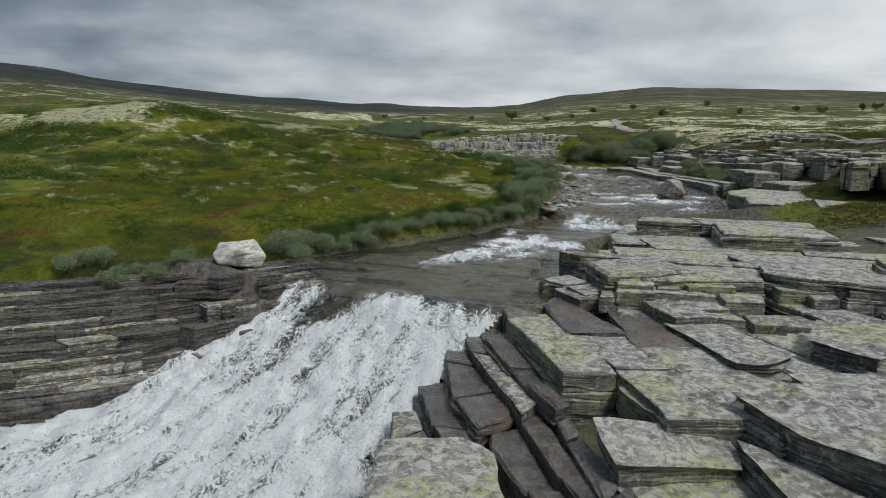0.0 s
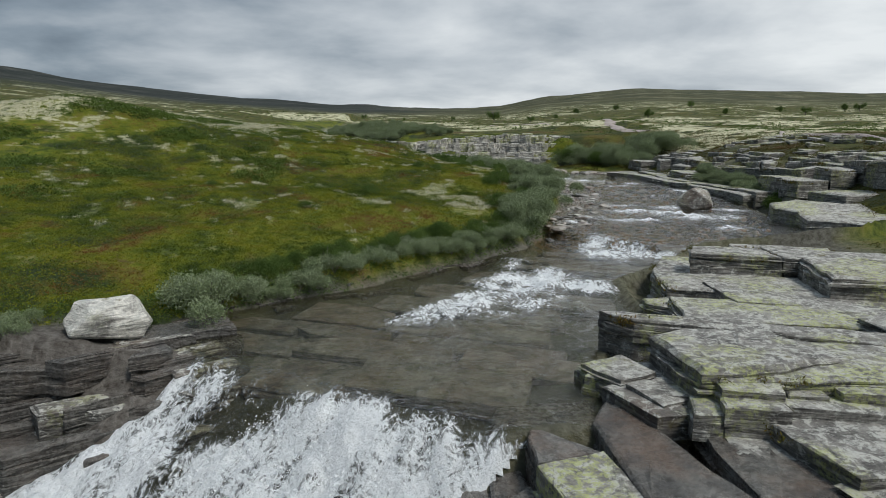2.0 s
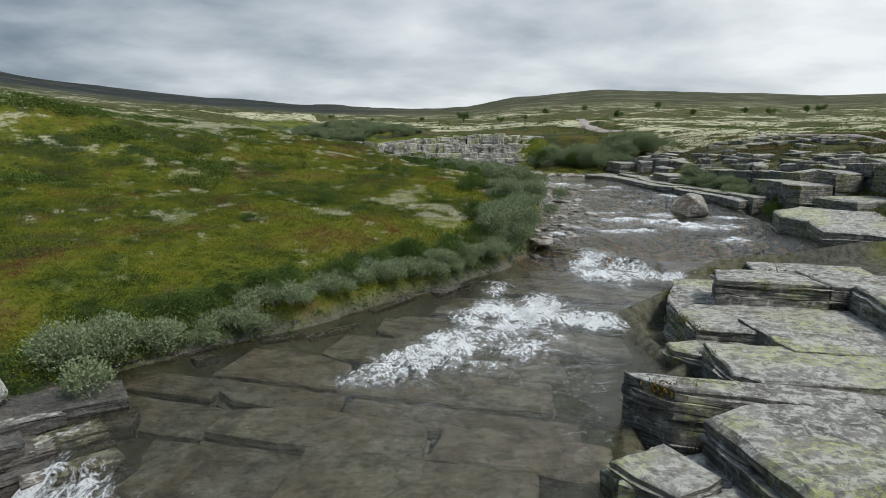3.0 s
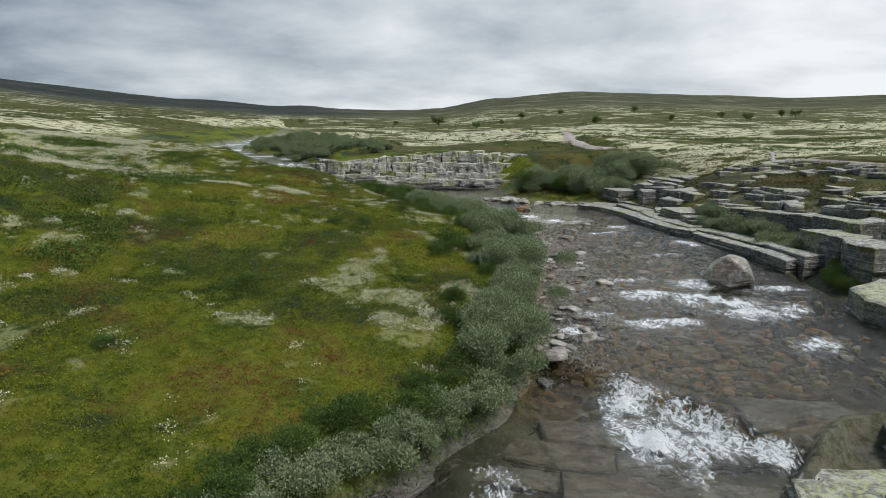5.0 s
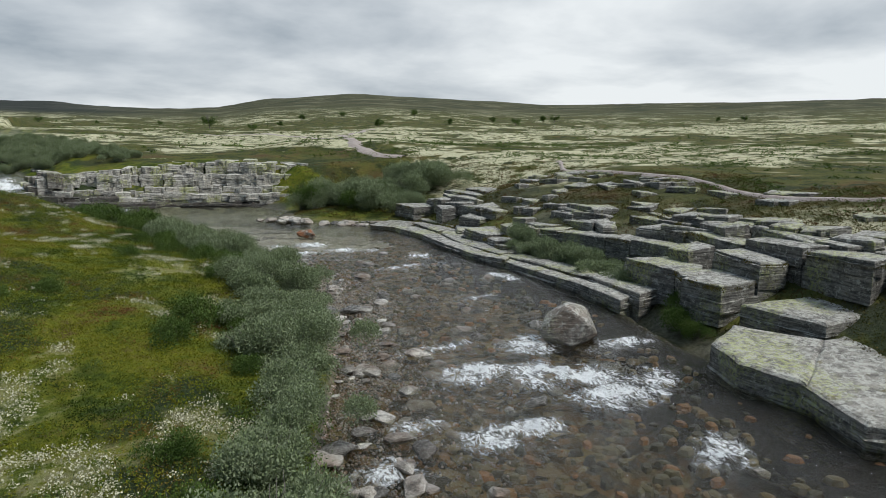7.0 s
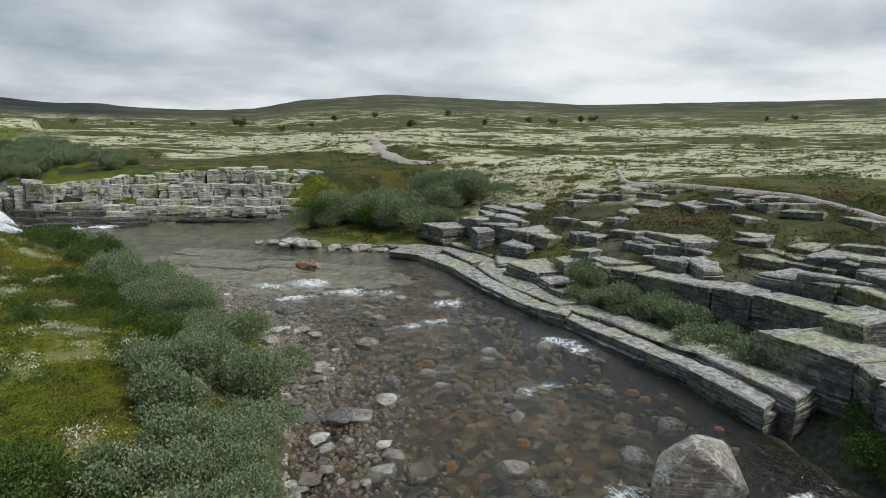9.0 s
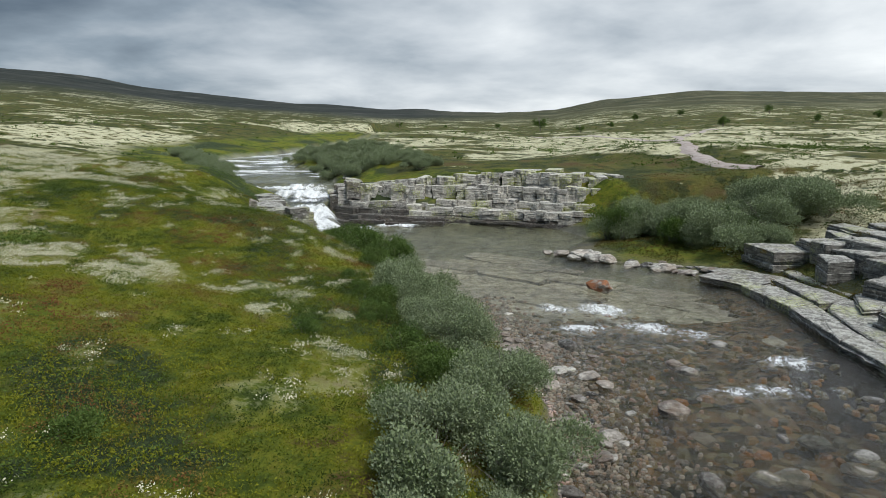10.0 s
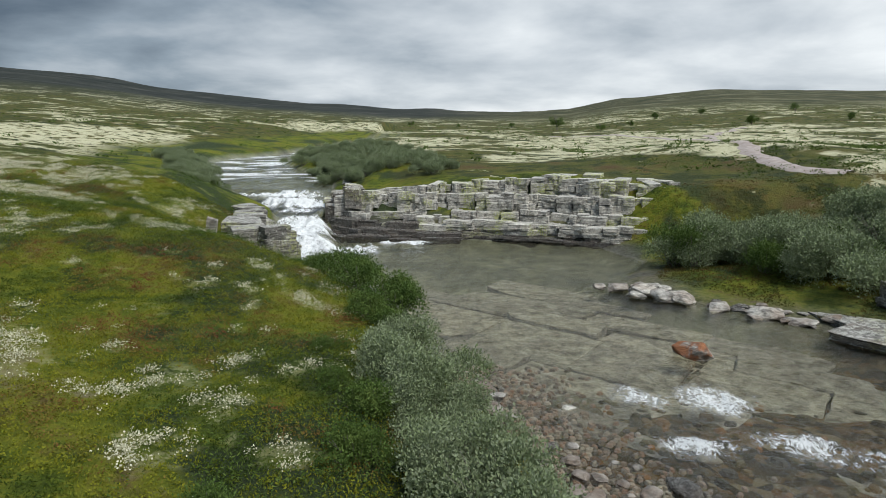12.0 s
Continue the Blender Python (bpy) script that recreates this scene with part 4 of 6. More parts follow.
def strips(parent, seed, place, span, reach, width, length, keep, height, mat, q=0.14, same=0.6, depth=0.7, gap=0.014, beds=3, clip=False, tilt=0.02):
    """Close-set slabs in strips: place(u, v) gives the plan, height(x, y, v) the level; neighbours share their edges but for a narrow joint."""
    rng = random.Random(seed)
    vs, v = [], reach[0]
    while v < reach[1]:
        vs.append(v)
        v += rng.uniform(*width)
    wob = rng.uniform(0, 99)

    def edge(i, u):
        w = vs[i + 1] - vs[i] if i + 1 < len(vs) else width[0]
        return vs[i] + w * 0.8 * (float(fbm(np.array([u * 0.8]), np.array([i * 7.7 + wob]), 3, 3)[0]) - 0.5) * 1.5

    for i in range(len(vs) - 1):
        u, last, skew = span[0] + rng.uniform(-0.5, 0.5), None, rng.uniform(-0.2, 0.2)
        while u < span[1]:
            du = rng.uniform(*length)
            nskew = rng.uniform(-0.3, 0.3)
            cs = [Vector(place(a, b)) for a, b in ((u, edge(i, u)), (u + du, edge(i, u + du)), (u + du + nskew, edge(i + 1, u + du + nskew)), (u + skew, edge(i + 1, u + skew)))]
            mu, mv = u + du / 2, (vs[i] + vs[i + 1]) / 2
            u, skew = u + du, nskew
            c = sum(cs, Vector((0, 0))) / 4
            chance = keep(c.x, c.y, mv)
            if rng.random() >= chance:
                last = None
                continue
            h = height(c.x, c.y, mv)
            if last is not None and rng.random() < same and abs(h - last) < q * 1.3:
                tz = last + rng.uniform(-0.012, 0.012)
            else:
                tz = round(h / q) * q + rng.uniform(-0.03, 0.03)
            last = tz
            if clip:
                for e in range(4):
                    for _ in range(9):
                        if shore_distance(*cs[e])[0] > 0.0:
                            break
                        cs[e] = cs[e].lerp(c, 0.16)
                    if c.x > 3.3 and cs[e].x < 3.3 and 11.9 < cs[e].y < 14.3:
                        cs[e].x = 3.3 + 0.02 * e
            area = sum(a.x * b.y - a.y * b.x for a, b in zip(cs, cs[1:] + cs[:1]))
            if area < 0:
                cs = cs[::-1]
            poly = [p + (c - p).normalized() * gap * rng.uniform(0.6, 2.4) for p in cs]
            if rng.random() < 0.5:
                j = rng.randrange(4)
                p, prev, nxt = poly[j], poly[j - 1], poly[(j + 1) % 4]
                poly[j:j + 1] = [p.lerp(prev, rng.uniform(0.08, 0.35)), p.lerp(nxt, rng.uniform(0.08, 0.35))]
            sx, sy = rng.uniform(-tilt, tilt), rng.uniform(-tilt, tilt)
            JOINTS.extend((poly[e].x, poly[e].y, poly[(e + 1) % len(poly)].x, poly[(e + 1) % len(poly)].y, tz) for e in range(len(poly)))
            me = block_mesh("rock_slab", [(p.x - c.x, p.y - c.y) for p in poly], [sx * (p.x - c.x) + sy * (p.y - c.y) for p in poly], depth, rng, mat(c.x, c.y, rng) if callable(mat) else rng.choice(mat), beds, rng.uniform(0.015, 0.04))
            part("rock_slab", me, parent, m=Matrix.Translation((c.x, c.y, tz)))


def shore_distance(x, y):
    sd, nx, ny, lf = river(np.array([x]), np.array([y]))
    return float(sd[0]), bool(lf[0]), float(water_level(nx, ny)[0])


ledge(cliff, [(-3.3, 66.0), (-2.6, 63.0), (-2.1, 60.8)], [(-0.15, 3.2, 0.8, 0.8), (0.25, 3.6, 0.7, 0.9), (0.75, 3.85, 0.6, 0.9)], 44, (0.5, 1.3), 0.0, BLOCKS_DARK + BLOCKS[:5], 0.05)
ledge(cliff, [(-1.9, 59.9), (-0.8, 59.0), (1.5, 58.6), (3.2, 58.4)], [(-0.25, 1.98, 0.5, 1.2), (0.15, 2.28, 0.6, 1.2), (0.5, 2.6, 0.6, 1.2)], 45, (1.0, 2.4), 0.0, BLOCKS_WET, 0.04)

# ledges along the right bank
terrace = outcrop("rock_terrace", "long grey rock ledges stepping up from the river")


def bank_x(y):
    return float(np.interp(y, [22, 24.8, 27.2, 29.3, 32.2, 34, 36.7, 41.1, 45.2], [11.0, 12.2, 12.9, 13.3, 13.9, 13.5, 13.2, 13.6, 13.4]))


def terrace_keep(x, y, v):
    if 30.3 < y < 45 and v < 1.75:
        return 0.0
    if (y < 27.5 and v < 3.6) or (27.2 < y < 29.6 and v < 1.5) or (30.6 < y < 36.4 and 1.7 < v < 2.6):
        return 0.0
    if y > 39 and 1.5 < v < 3.4:
        return 0.35
    return 0.94 if v < 3.4 else (0.75 if v < 6.0 else 0.42)


def terrace_top(x, y, v):
    flat = 1.4 if 30.5 < y < 42.5 else 0.6
    z = min(2.04 + 0.52 * min(max(v - flat, 0), 1.8) + (0.30 if y < 41 else 0.12) * max(v - 1.8 - flat, 0), 3.55)
    return z + 0.25 * (float(fbm(np.array([x / 3]), np.array([y / 5]), 2, 93)[0]) - 0.5)


strips(terrace, 6, lambda u, v: (bank_x(u) + v - 0.15, u), (22, 46.5), (0.0, 9.0), (0.6, 1.5), (0.6, 2.3), terrace_keep, terrace_top, [ROCK], 0.09, 0.4, 0.95, 0.03, 4, False, 0.06)


tongue = outcrop("rock_tongue", "broad flat layered slab of pale rock along the river")
strips(tongue, 61, lambda u, v: (bank_x(u) + v - 0.2 + 0.10 * math.sin(1.7 * u), u + 0.35 * v), (30.0, 42.8), (0.0, 3.7), (0.55, 1.0), (0.9, 3.2), lambda x, y, v: 0.98 if v < 2.0 or not 30.6 < y < 36.6 else 0.0, lambda x, y, v: 2.04 + 0.11 * v + 0.10 * (float(fbm(np.array([x / 1.5]), np.array([y / 2.4]), 3, 94)[0]) - 0.5), [ROCK], 0.05, 0.9, 0.8, 0.007, 7)


def loose_blocks(parent, seed, n):
    """Broken blocks lying on and between the ledges."""
    rng = random.Random(seed)
    for i in range(n):
        y, v = rng.uniform(27, 46), rng.uniform(2.0, 9.5) ** 1.0
        x = bank_x(y) + v
        if 30.6 < y < 36.4 and v < 2.6:
            continue
        l, w, h = rng.uniform(0.5, 1.5), rng.uniform(0.45, 1.0), rng.uniform(0.25, 0.5)
        z = max(terrace_top(x, y, v) + rng.uniform(-0.05, 0.22), land1(x, y) + 0.12)
        m = Matrix.Translation((x, y, z)) @ Euler((rng.uniform(-.12, .12), rng.uniform(-.10, .10), math.pi / 2 + rng.uniform(-.5, .5))).to_matrix().to_4x4() @ Matrix.Diagonal((l, w, h + 0.35, 1))
        part("rock_block", rng.choice(BLOCKS_GREY), parent, m=m)


loose_blocks(terrace, 66, 80)


def slab(parent, seed, tz, pts, depth, mat, tilt=(0, 0), strata=3, name="rock_slab"):
    rng = random.Random(seed)
    cx, cy = sum(p[0] for p in pts) / len(pts), sum(p[1] for p in pts) / len(pts)
    poly = [(x - cx, y - cy) for x, y in pts]
    me = block_mesh(name, poly, [tilt[0] * x + tilt[1] * y for x, y in poly], depth, rng, mat, strata, 0.06)
    return part(name, me, parent, m=Matrix.Translation((cx, cy, tz)))


big = outcrop("rock_slabs", "two huge flat lichened slabs leaning over dark water")
slab(big, 1, 2.14, [(14.4, 25.5), (13.7, 27.0), (12.5, 26.5), (12.1, 25.6), (12.25, 24.4)], 0.75, ROCK, (0.05, 0.02), 3)
slab(big, 2, 2.12, [(12.22, 24.42), (11.8, 23.2), (13.2, 21.6), (16.2, 22.6), (16.4, 25.4), (14.42, 25.52)], 0.85, ROCK, (0.05, 0.03), 4)
slab(big, 3, 2.5, [(14.6, 25.6), (16.5, 25.5), (16.6, 27.0), (14.4, 27.4)], 0.6, ROCK, (0.03, 0.0), 3)

shelf_slabs = outcrop("shore_slabs", "dark flat slabs jutting over the pool's edge")
slab(shelf_slabs, 51, 2.08, [(12.5, 45.4), (13.9, 46.2), (14.9, 45.0), (13.5, 44.1)], 0.22, ROCK_LEDGE, (0.02, 0.03), 2)
slab(shelf_slabs, 52, 2.02, [(13.3, 44.3), (14.6, 44.8), (15.6, 43.4), (13.9, 42.9)], 0.24, ROCK_LEDGE, (0.03, 0.0), 2)

# left ledge beside the lower fall
left_ledge = outcrop("rock_ledge", "dark layered wet ledge beside the white fall")
LP = [(-9.6, 11.4), (-7.4, 12.1), (-5.7, 13.0), (-4.3, 13.9), (-3.0, 14.9)]


def ledge_plan(u, v):
    x, y, a = along(LP, min(max(u, 0), 7.79))
    return x - math.sin(a) * v, y + math.cos(a) * v


strips(left_ledge, 8, ledge_plan, (-0.2, 7.8), (-1.5, 2.1), (0.10, 0.36), (0.5, 2.6), lambda x, y, v: 0.97, lambda x, y, v: min(max(-0.22 + 0.18 * (v + 1.5) if v < -0.9 else -0.1 + 0.62 * (v + 0.9), land1(x, y) + 0.05), 1.30), [ROCK_WET, ROCK_WET, ROCK_LEDGE], 0.07, 0.5, 0.5, 0.006, 4)
ledge(left_ledge, [(-6.2, 13.9), (-4.8, 14.2), (-3.4, 14.8)], [(-0.25, 1.22, 0.25, 0.7), (0.15, 1.3, 0.25, 0.7)], 28, (0.6, 1.6), 0.012, BLOCKS_WET, 0.05, 0.09)
shore = outcrop("shore_rocks", "thin dark rock beds along the grassy shore")
ledge(shore, [(-4.2, 15.0), (-3.75, 16.2), (-2.4, 17.35), (-1.0, 18.35), (0.5, 20.05), (1.8, 20.85), (3.2, 22.2)], [(-0.25, 1.17, 0.16, 0.5), (-0.05, 1.23, 0.16, 0.5), (0.10, 1.30, 0.16, 0.4)], 18, (0.4, 1.5), 0.02, BLOCKS_WET, 0.4, 0.16)

# dark wet blocks that wall the fall on its right
wall = outcrop("rock_steps", "dark wet rock blocks stepping down beside the fall")
slab(wall, 5, 0.72, [(0.75, 5.9), (0.72, 7.05), (0.4, 7.45), (-0.7, 7.4), (-0.75, 6.0)], 0.8, ROCK, (0.0, 0.03), 3)
slab(wall, 6, 1.19, [(2.3, 11.75), (2.3, 12.5), (1.1, 12.4), (0.95, 11.75)], 0.8, ROCK_WET, (0.0, 0.02), 4)


# rock pavement: long slabs in strips, each slab with its own plan
def pavement(parent, seed, axis, cross, origin, span, reach, width, length, wanted, q, lift, top=None, mat=None):
    rng = random.Random(seed)
    U, V, o = Vector(axis), Vector(cross), Vector(origin)
    v = reach[0]
    while v < reach[1]:
        dv = rng.uniform(*width)
        u = span[0] + rng.uniform(0, 1)
        skew = rng.uniform(-0.05, 0.05)
        while u < span[1]:
            du = rng.uniform(*length)
            cs = [o + U * (u + a * du + b * rng.uniform(-0.15, 0.15)) + V * (v + b * dv + skew * u) for a, b in ((0, 0), (1, 0), (1, 1), (0, 1))]
            c = sum(cs, Vector((0, 0))) / 4
            x, y = c
            u += du
            if not wanted(x, y):
                continue
            sd, nx, ny, lf = river(np.array([x]), np.array([y]))
            if top is None and (sd[0] < 0.12 or lf[0]):
                continue
            corner = river(np.array([p.x for p in cs]), np.array([p.y for p in cs]))[0]
            if corner.min() < -0.12 and top is None:
                k = 0.45
                cs = [c + (p - c) * (k if cd < -0.05 else 1.0) for p, cd in zip(cs, corner)]
            g = land1(x, y)
            h = g + lift + 0.22 * (fbm(np.array([x / 2.6]), np.array([y / 2.6]), 2, 91)[0] - 0.5)
            tz = round(h / q) * q + rng.uniform(-0.025, 0.025)
            if y > 11.4:
                tz = min(tz, float(water_level(nx, ny)[0]) + 0.10 + 0.5 * float(sd[0]))
            if top is not None:
                tz = top(x, y) + rng.uniform(-0.06, 0.06)
            sx, sy = rng.uniform(-0.025, 0.025), rng.uniform(-0.02, 0.02)
            poly = [c + (p - c) * (1 - rng.uniform(0.005, 0.03)) + Vector((rng.uniform(-.07, .07), rng.uniform(-.07, .07))) * (1.0 if top is None else 0.15) for p in cs]
            if rng.random() < 0.6:              # a broken corner
                i = rng.randrange(4)
                p, prev, nxt = poly[i], poly[i - 1], poly[(i + 1) % 4]
                poly[i:i + 1] = [p.lerp(prev, rng.uniform(0.12, 0.4)), p.lerp(nxt, rng.uniform(0.12, 0.4))]
            me = block_mesh("rock_slab", [(p.x - x, p.y - y) for p in poly], [sx * (p.x - x) + sy * (p.y - y) for p in poly], 0.7, rng, mat or ROCK, 4, 0.025)
            part("rock_slab", me, parent, m=Matrix.Translation((x, y, tz)))
            if top is None and rng.random() < 0.10:
                f = rng.uniform(0.3, 0.6)
                me2 = block_mesh("rock_slab", [((p.x - x) * f, (p.y - y) * f * 1.2) for p in poly], [0.02] * len(poly), 0.16, rng, ROCK, 2, 0.025)
                part("rock_slab", me2, parent, m=Matrix.Translation((x + rng.uniform(-.2, .2), y + rng.uniform(-.2, .2), tz + 0.13)) @ Euler((0, 0, rng.uniform(-.3, .3))).to_matrix().to_4x4())
        v += dv


pave = outcrop("rock_pavement", "grey lichened rock pavement split into long slabs")


def step_line(x):
    return 11.85 - 0.2 * max(x - 3.3, 0)


def pave_keep(x, y, v):
    sd, lf, w = shore_distance(x, y)
    return (1.0 if v < 4 else 0.96) if 2.0 < y < step_line(x) and x < 15 and not (y < 7.15 and x < 6.0) and sd > 0.1 and not lf else 0.0


def pave_top(x, y, v):
    """A broad flat slab beside the fall, a lower band behind it, then low steps rising away from the river."""
    z = 1.24 if v < 2.35 else (1.13 if v < 3.9 else 1.22 + 0.10 * math.floor((v - 3.9) / 0.9))
    z = z + (0.07 * math.floor((y - 10.3) / 0.25) if y > 10.3 and x > 3.7 else 0.0)
    return min(z, 1.75) + (0.14 * (float(fbm(np.array([x / 1.9]), np.array([y / 1.9]), 2, 91)[0]) - 0.5) if v > 3.9 else 0.0)


def pave_rock(x, y, rng):
    return ROCK_SHELF if y > 10.35 + 0.25 * math.sin(3 * x) and x < 3.9 else ROCK


def shelf_keep(x, y, v):
    sd, lf, w = shore_distance(x, y)
    return 0.985 if y > step_line(x) and y < (21.2 if x < 7.2 else 20.4) and x < 17 and (x > 6 or y < 18.6) and sd > 0.05 and not lf else 0.0


def shelf_top(x, y, v):
    sd, lf, w = shore_distance(x, y)
    g = 1.80 - 0.042 * (y - 11.8) + 0.02 * (x - 4) + 0.16 * (float(fbm(np.array([x / 2.2]), np.array([y / 2.2]), 2, 92)[0]) - 0.5)
    if x < 3.3 and y < 14.0:
        g = 1.38
    elif y > 17.1 - 0.9 * (x - 6.3) and x > 6.2 and y < 18.3 - 0.3 * (x - 7) and x < 9.5:
        g = 2.06
    return max(min(g, w + 0.14 + 0.5 * sd), w + 0.08)


strips(pave, 21, lambda u, v: (1.25 + 0.17 * u + 0.97 * v + 0.012 * u * v, 11.6 - 0.97 * u + 0.17 * v), (-0.6, 10), (0.0, 14), (0.45, 1.2), (0.9, 3.2), pave_keep, pave_top, pave_rock, 0.06, 0.85, 0.85, 0.005, 6, True)
slab(pave, 31, 1.02, [(2.0, 7.02), (3.45, 6.95), (3.3, 6.3), (2.0, 6.2)], 0.36, ROCK, (-0.10, 0.14), 2)
slab(pave, 32, 0.70, [(1.95, 6.75), (3.5, 6.7), (3.8, 4.6), (2.3, 4.3)], 0.8, ROCK, (0.0, 0.04), 5)
slab(pave, 33, 1.42, [(3.66, 7.05), (4.3, 7.25), (5.8, 7.12), (6.0, 5.6), (4.7, 5.3), (3.9, 6.1)], 0.8, ROCK, (0.03, 0.06), 5)
slab(pave, 34, 0.95, [(3.45, 6.5), (4.0, 5.9), (4.5, 5.2), (4.1, 4.4), (3.6, 5.0)], 0.7, ROCK, (-0.05, 0.1), 3)
slab(pave, 35, 1.37, [(3.95, 10.2), (4.75, 10.42), (5.1, 8.5), (4.65, 8.2), (4.25, 8.25), (4.08, 9.5)], 0.30, ROCK, (0.03, -0.02), 3)
slab(pave, 36, 1.48, [(5.7, 8.95), (6.3, 9.8), (7.3, 9.2), (6.15, 8.15)], 0.42, ROCK, (0.02, 0.02), 3)
slab(pave, 37, 1.30, [(4.9, 8.0), (5.9, 7.9), (6.4, 7.3), (5.0, 7.35)], 0.35, ROCK, (0.04, 0.02), 3)
strips(wall, 23, lambda u, v: (1.25 + 0.17 * u + 0.98 * v, 11.6 - 0.98 * u + 0.17 * v), (-0.1, 7.0), (-2.3, 0.0), (0.22, 0.55), (0.5, 1.7), lambda x, y, v: 0.95 if (y > 7.4 or x > 0.85) and shore_distance(x, y)[0] > -0.35 else 0.0, lambda x, y, v: 1.04 + 0.40 * v - 0.15 * (y < 7.6), [ROCK_WET, ROCK_WET, ROCK_LEDGE, ROCK_SHELF], 0.13, 0.3, 0.9, 0.012, 5)
upper = outcrop("rock_shelf", "pale layered rock shelf in low steps above the river")
strips(upper, 22, lambda u, v: (2.4 + 0.94 * u + 0.20 * v, 12.6 - 0.30 * u + 0.98 * v - 0.01 * u * v), (-1.5, 15), (-3, 13), (0.5, 1.5), (1.2, 4.0), shelf_keep, shelf_top, [ROCK], 0.10, 0.85, 0.9, 0.006, 9, True)
slab(upper, 41, 1.83, [(3.35, 11.75), (4.2, 11.75), (5.2, 12.1), (5.0, 13.3), (3.9, 13.5), (3.3, 13.2)], 0.7, ROCK, (0.01, -0.03), 9)
ledge(upper, [(3.4, 11.65), (5.6, 11.2), (8.5, 10.7)], [(-0.95, 1.32, 0.25, 0.6), (-0.6, 1.44, 0.25, 0.6), (-0.3, 1.56, 0.25, 0.5), (-0.05, 1.68, 0.25, 0.5)], 46, (0.4, 1.5), 0.02, BLOCKS_GREY, 0.3, 0.2)
ledge(upper, [(2.35, 13.0), (2.75, 11.95), (3.35, 11.75)], [(-0.05, 1.36, 0.3, 0.5), (0.1, 1.44, 0.2, 0.6)], 47, (0.5, 1.2), 0.02, BLOCKS_GREY + BLOCKS_DARK, 0.1, 0.08)
bed = outcrop("river_bed_slabs", "smooth layered slabs under the shallow water")
pavement(bed, 24, (0.94, -0.34), (0.20, 0.98), (-4, 14), (-1, 14), (-2, 11), (0.5, 1.3), (1.2, 3.0), lambda x, y: river(np.array([x]), np.array([y]))[0][0] < -0.35 and y < 24 and max(chute(x - 1.3, y + 0.5), chute(x, y), chute(x + 1.3, y - 0.5)) < 0.2, 0.1, 0, lambda x, y: float(water_level(x + np.array([0, 1.1, -1.1, 0.2, -0.2, 1.2, -1.0]), y + np.array([0, -0.4, 0.4, 0.6, -0.6, 0.3, -0.3])).min()) - 0.10 - 0.07 * float(vnoise(np.array([x * 1.3]), np.array([y * 1.3]), 97)[0]), ROCK_BED)
pavement(bed, 25, (0.80, -0.60), (0.55, 0.83), (3, 38), (-14, 16), (-2, 19), (0.9, 2.2), (1.2, 3.4), lambda x, y: river(np.array([x]), np.array([y]))[0][0] < -0.5 and 40 < y < 51.5, 0.1, 0, lambda x, y: float(water_level(np.array([x]), np.array([y]))[0]) - 0.34 - 0.10 * float(vnoise(np.array([x * 0.8]), np.array([y * 0.8]), 98)[0]), ROCK_POOL)


# ---------------------------------------------------------------- boulders and stones
def boulder_mesh(name, mat, seed, cuts=12, sub=3):
    """A rock of flat broken faces with worn edges."""
    rng = random.Random(seed)
    bm = bmesh.new()
    for i in range(cuts):
        a, z = 2.4 * i + rng.uniform(-.4, .4), 1 - 2 * (i + 0.5) / cuts
        r = math.sqrt(1 - z * z) * rng.uniform(0.8, 1.12)
        bm.verts.new((r * math.cos(a), r * math.sin(a), z * rng.uniform(0.62, 0.95)))
    bmesh.ops.convex_hull(bm, input=bm.verts)
    bmesh.ops.dissolve_limit(bm, angle_limit=radians(14), verts=bm.verts, edges=bm.edges)
    bmesh.ops.bevel(bm, geom=list(bm.edges), offset=0.05 if sub > 2 else 0.10, segments=1, affect="EDGES", clamp_overlap=True)
    if sub > 2:
        bmesh.ops.triangulate(bm, faces=bm.faces)
        bmesh.ops.subdivide_edges(bm, edges=bm.edges, cuts=1, use_grid_fill=True)
        for v in bm.verts:
            v.co += v.co.normalized() * 0.05 * (noise.noise(v.co * 2.3 + Vector((seed, 0, 0))) + 0.6 * noise.noise(v.co * 5))
    me = bpy.data.meshes.new(name)
    bm.to_mesh(me)
    bm.free()
    me.materials.append(mat)
    return me


def boulder(label, x, y, z, sx, sy, sz, turn, mat, seed, group="", tilt=0, name="boulder", sub=3):
    ob = new(name, boulder_mesh(name, mat, seed, sub=sub))
    ob.matrix_basis = pose(x, y, z, tilt, 0, turn) @ Matrix.Diagonal((sx, sy, sz, 1))
    return tagged(ob, label, "boulder", group)


boulder("pale white boulder resting on the mossy river bank", -4.55, 14.75, 1.62, 0.78, 0.62, 0.48, 20, BOULDER, 5)
boulder("large pale boulder standing in the rapids", 11.0, 29.0, 1.95, 0.62, 0.75, 0.85, 75, BOULDER_BROWN, 9)
boulder("rust-red boulder lying in the calm pool", 9.2, 44.1, 2.0, 0.50, 0.34, 0.30, -20, RED_BOULDER, 14)


def stone_meshes(mat, seed, n):
    return [boulder_mesh("river_stone", mat, seed + i, 11, 2) for i in range(n)]


STONES = stone_meshes(ROCK_PALE, 100, 4) + stone_meshes(ROCK_RED, 120, 4) + stone_meshes(ROCK_WET, 140, 2)


def stone(x, y, z, size, flat, rng, label, group, name="river_stone", kinds=None):
    ob = new(name, rng.choice(kinds or STONES))
    ob.matrix_basis = Matrix.Translation((x, y, z)) @ Euler((rng.uniform(-.15, .15), rng.uniform(-.15, .15), rng.uniform(0, 6.28))).to_matrix().to_4x4() @ Matrix.Diagonal((size, size * rng.uniform(0.55, 0.95), size * flat, 1))
    return tagged(ob, label, "stone", group)


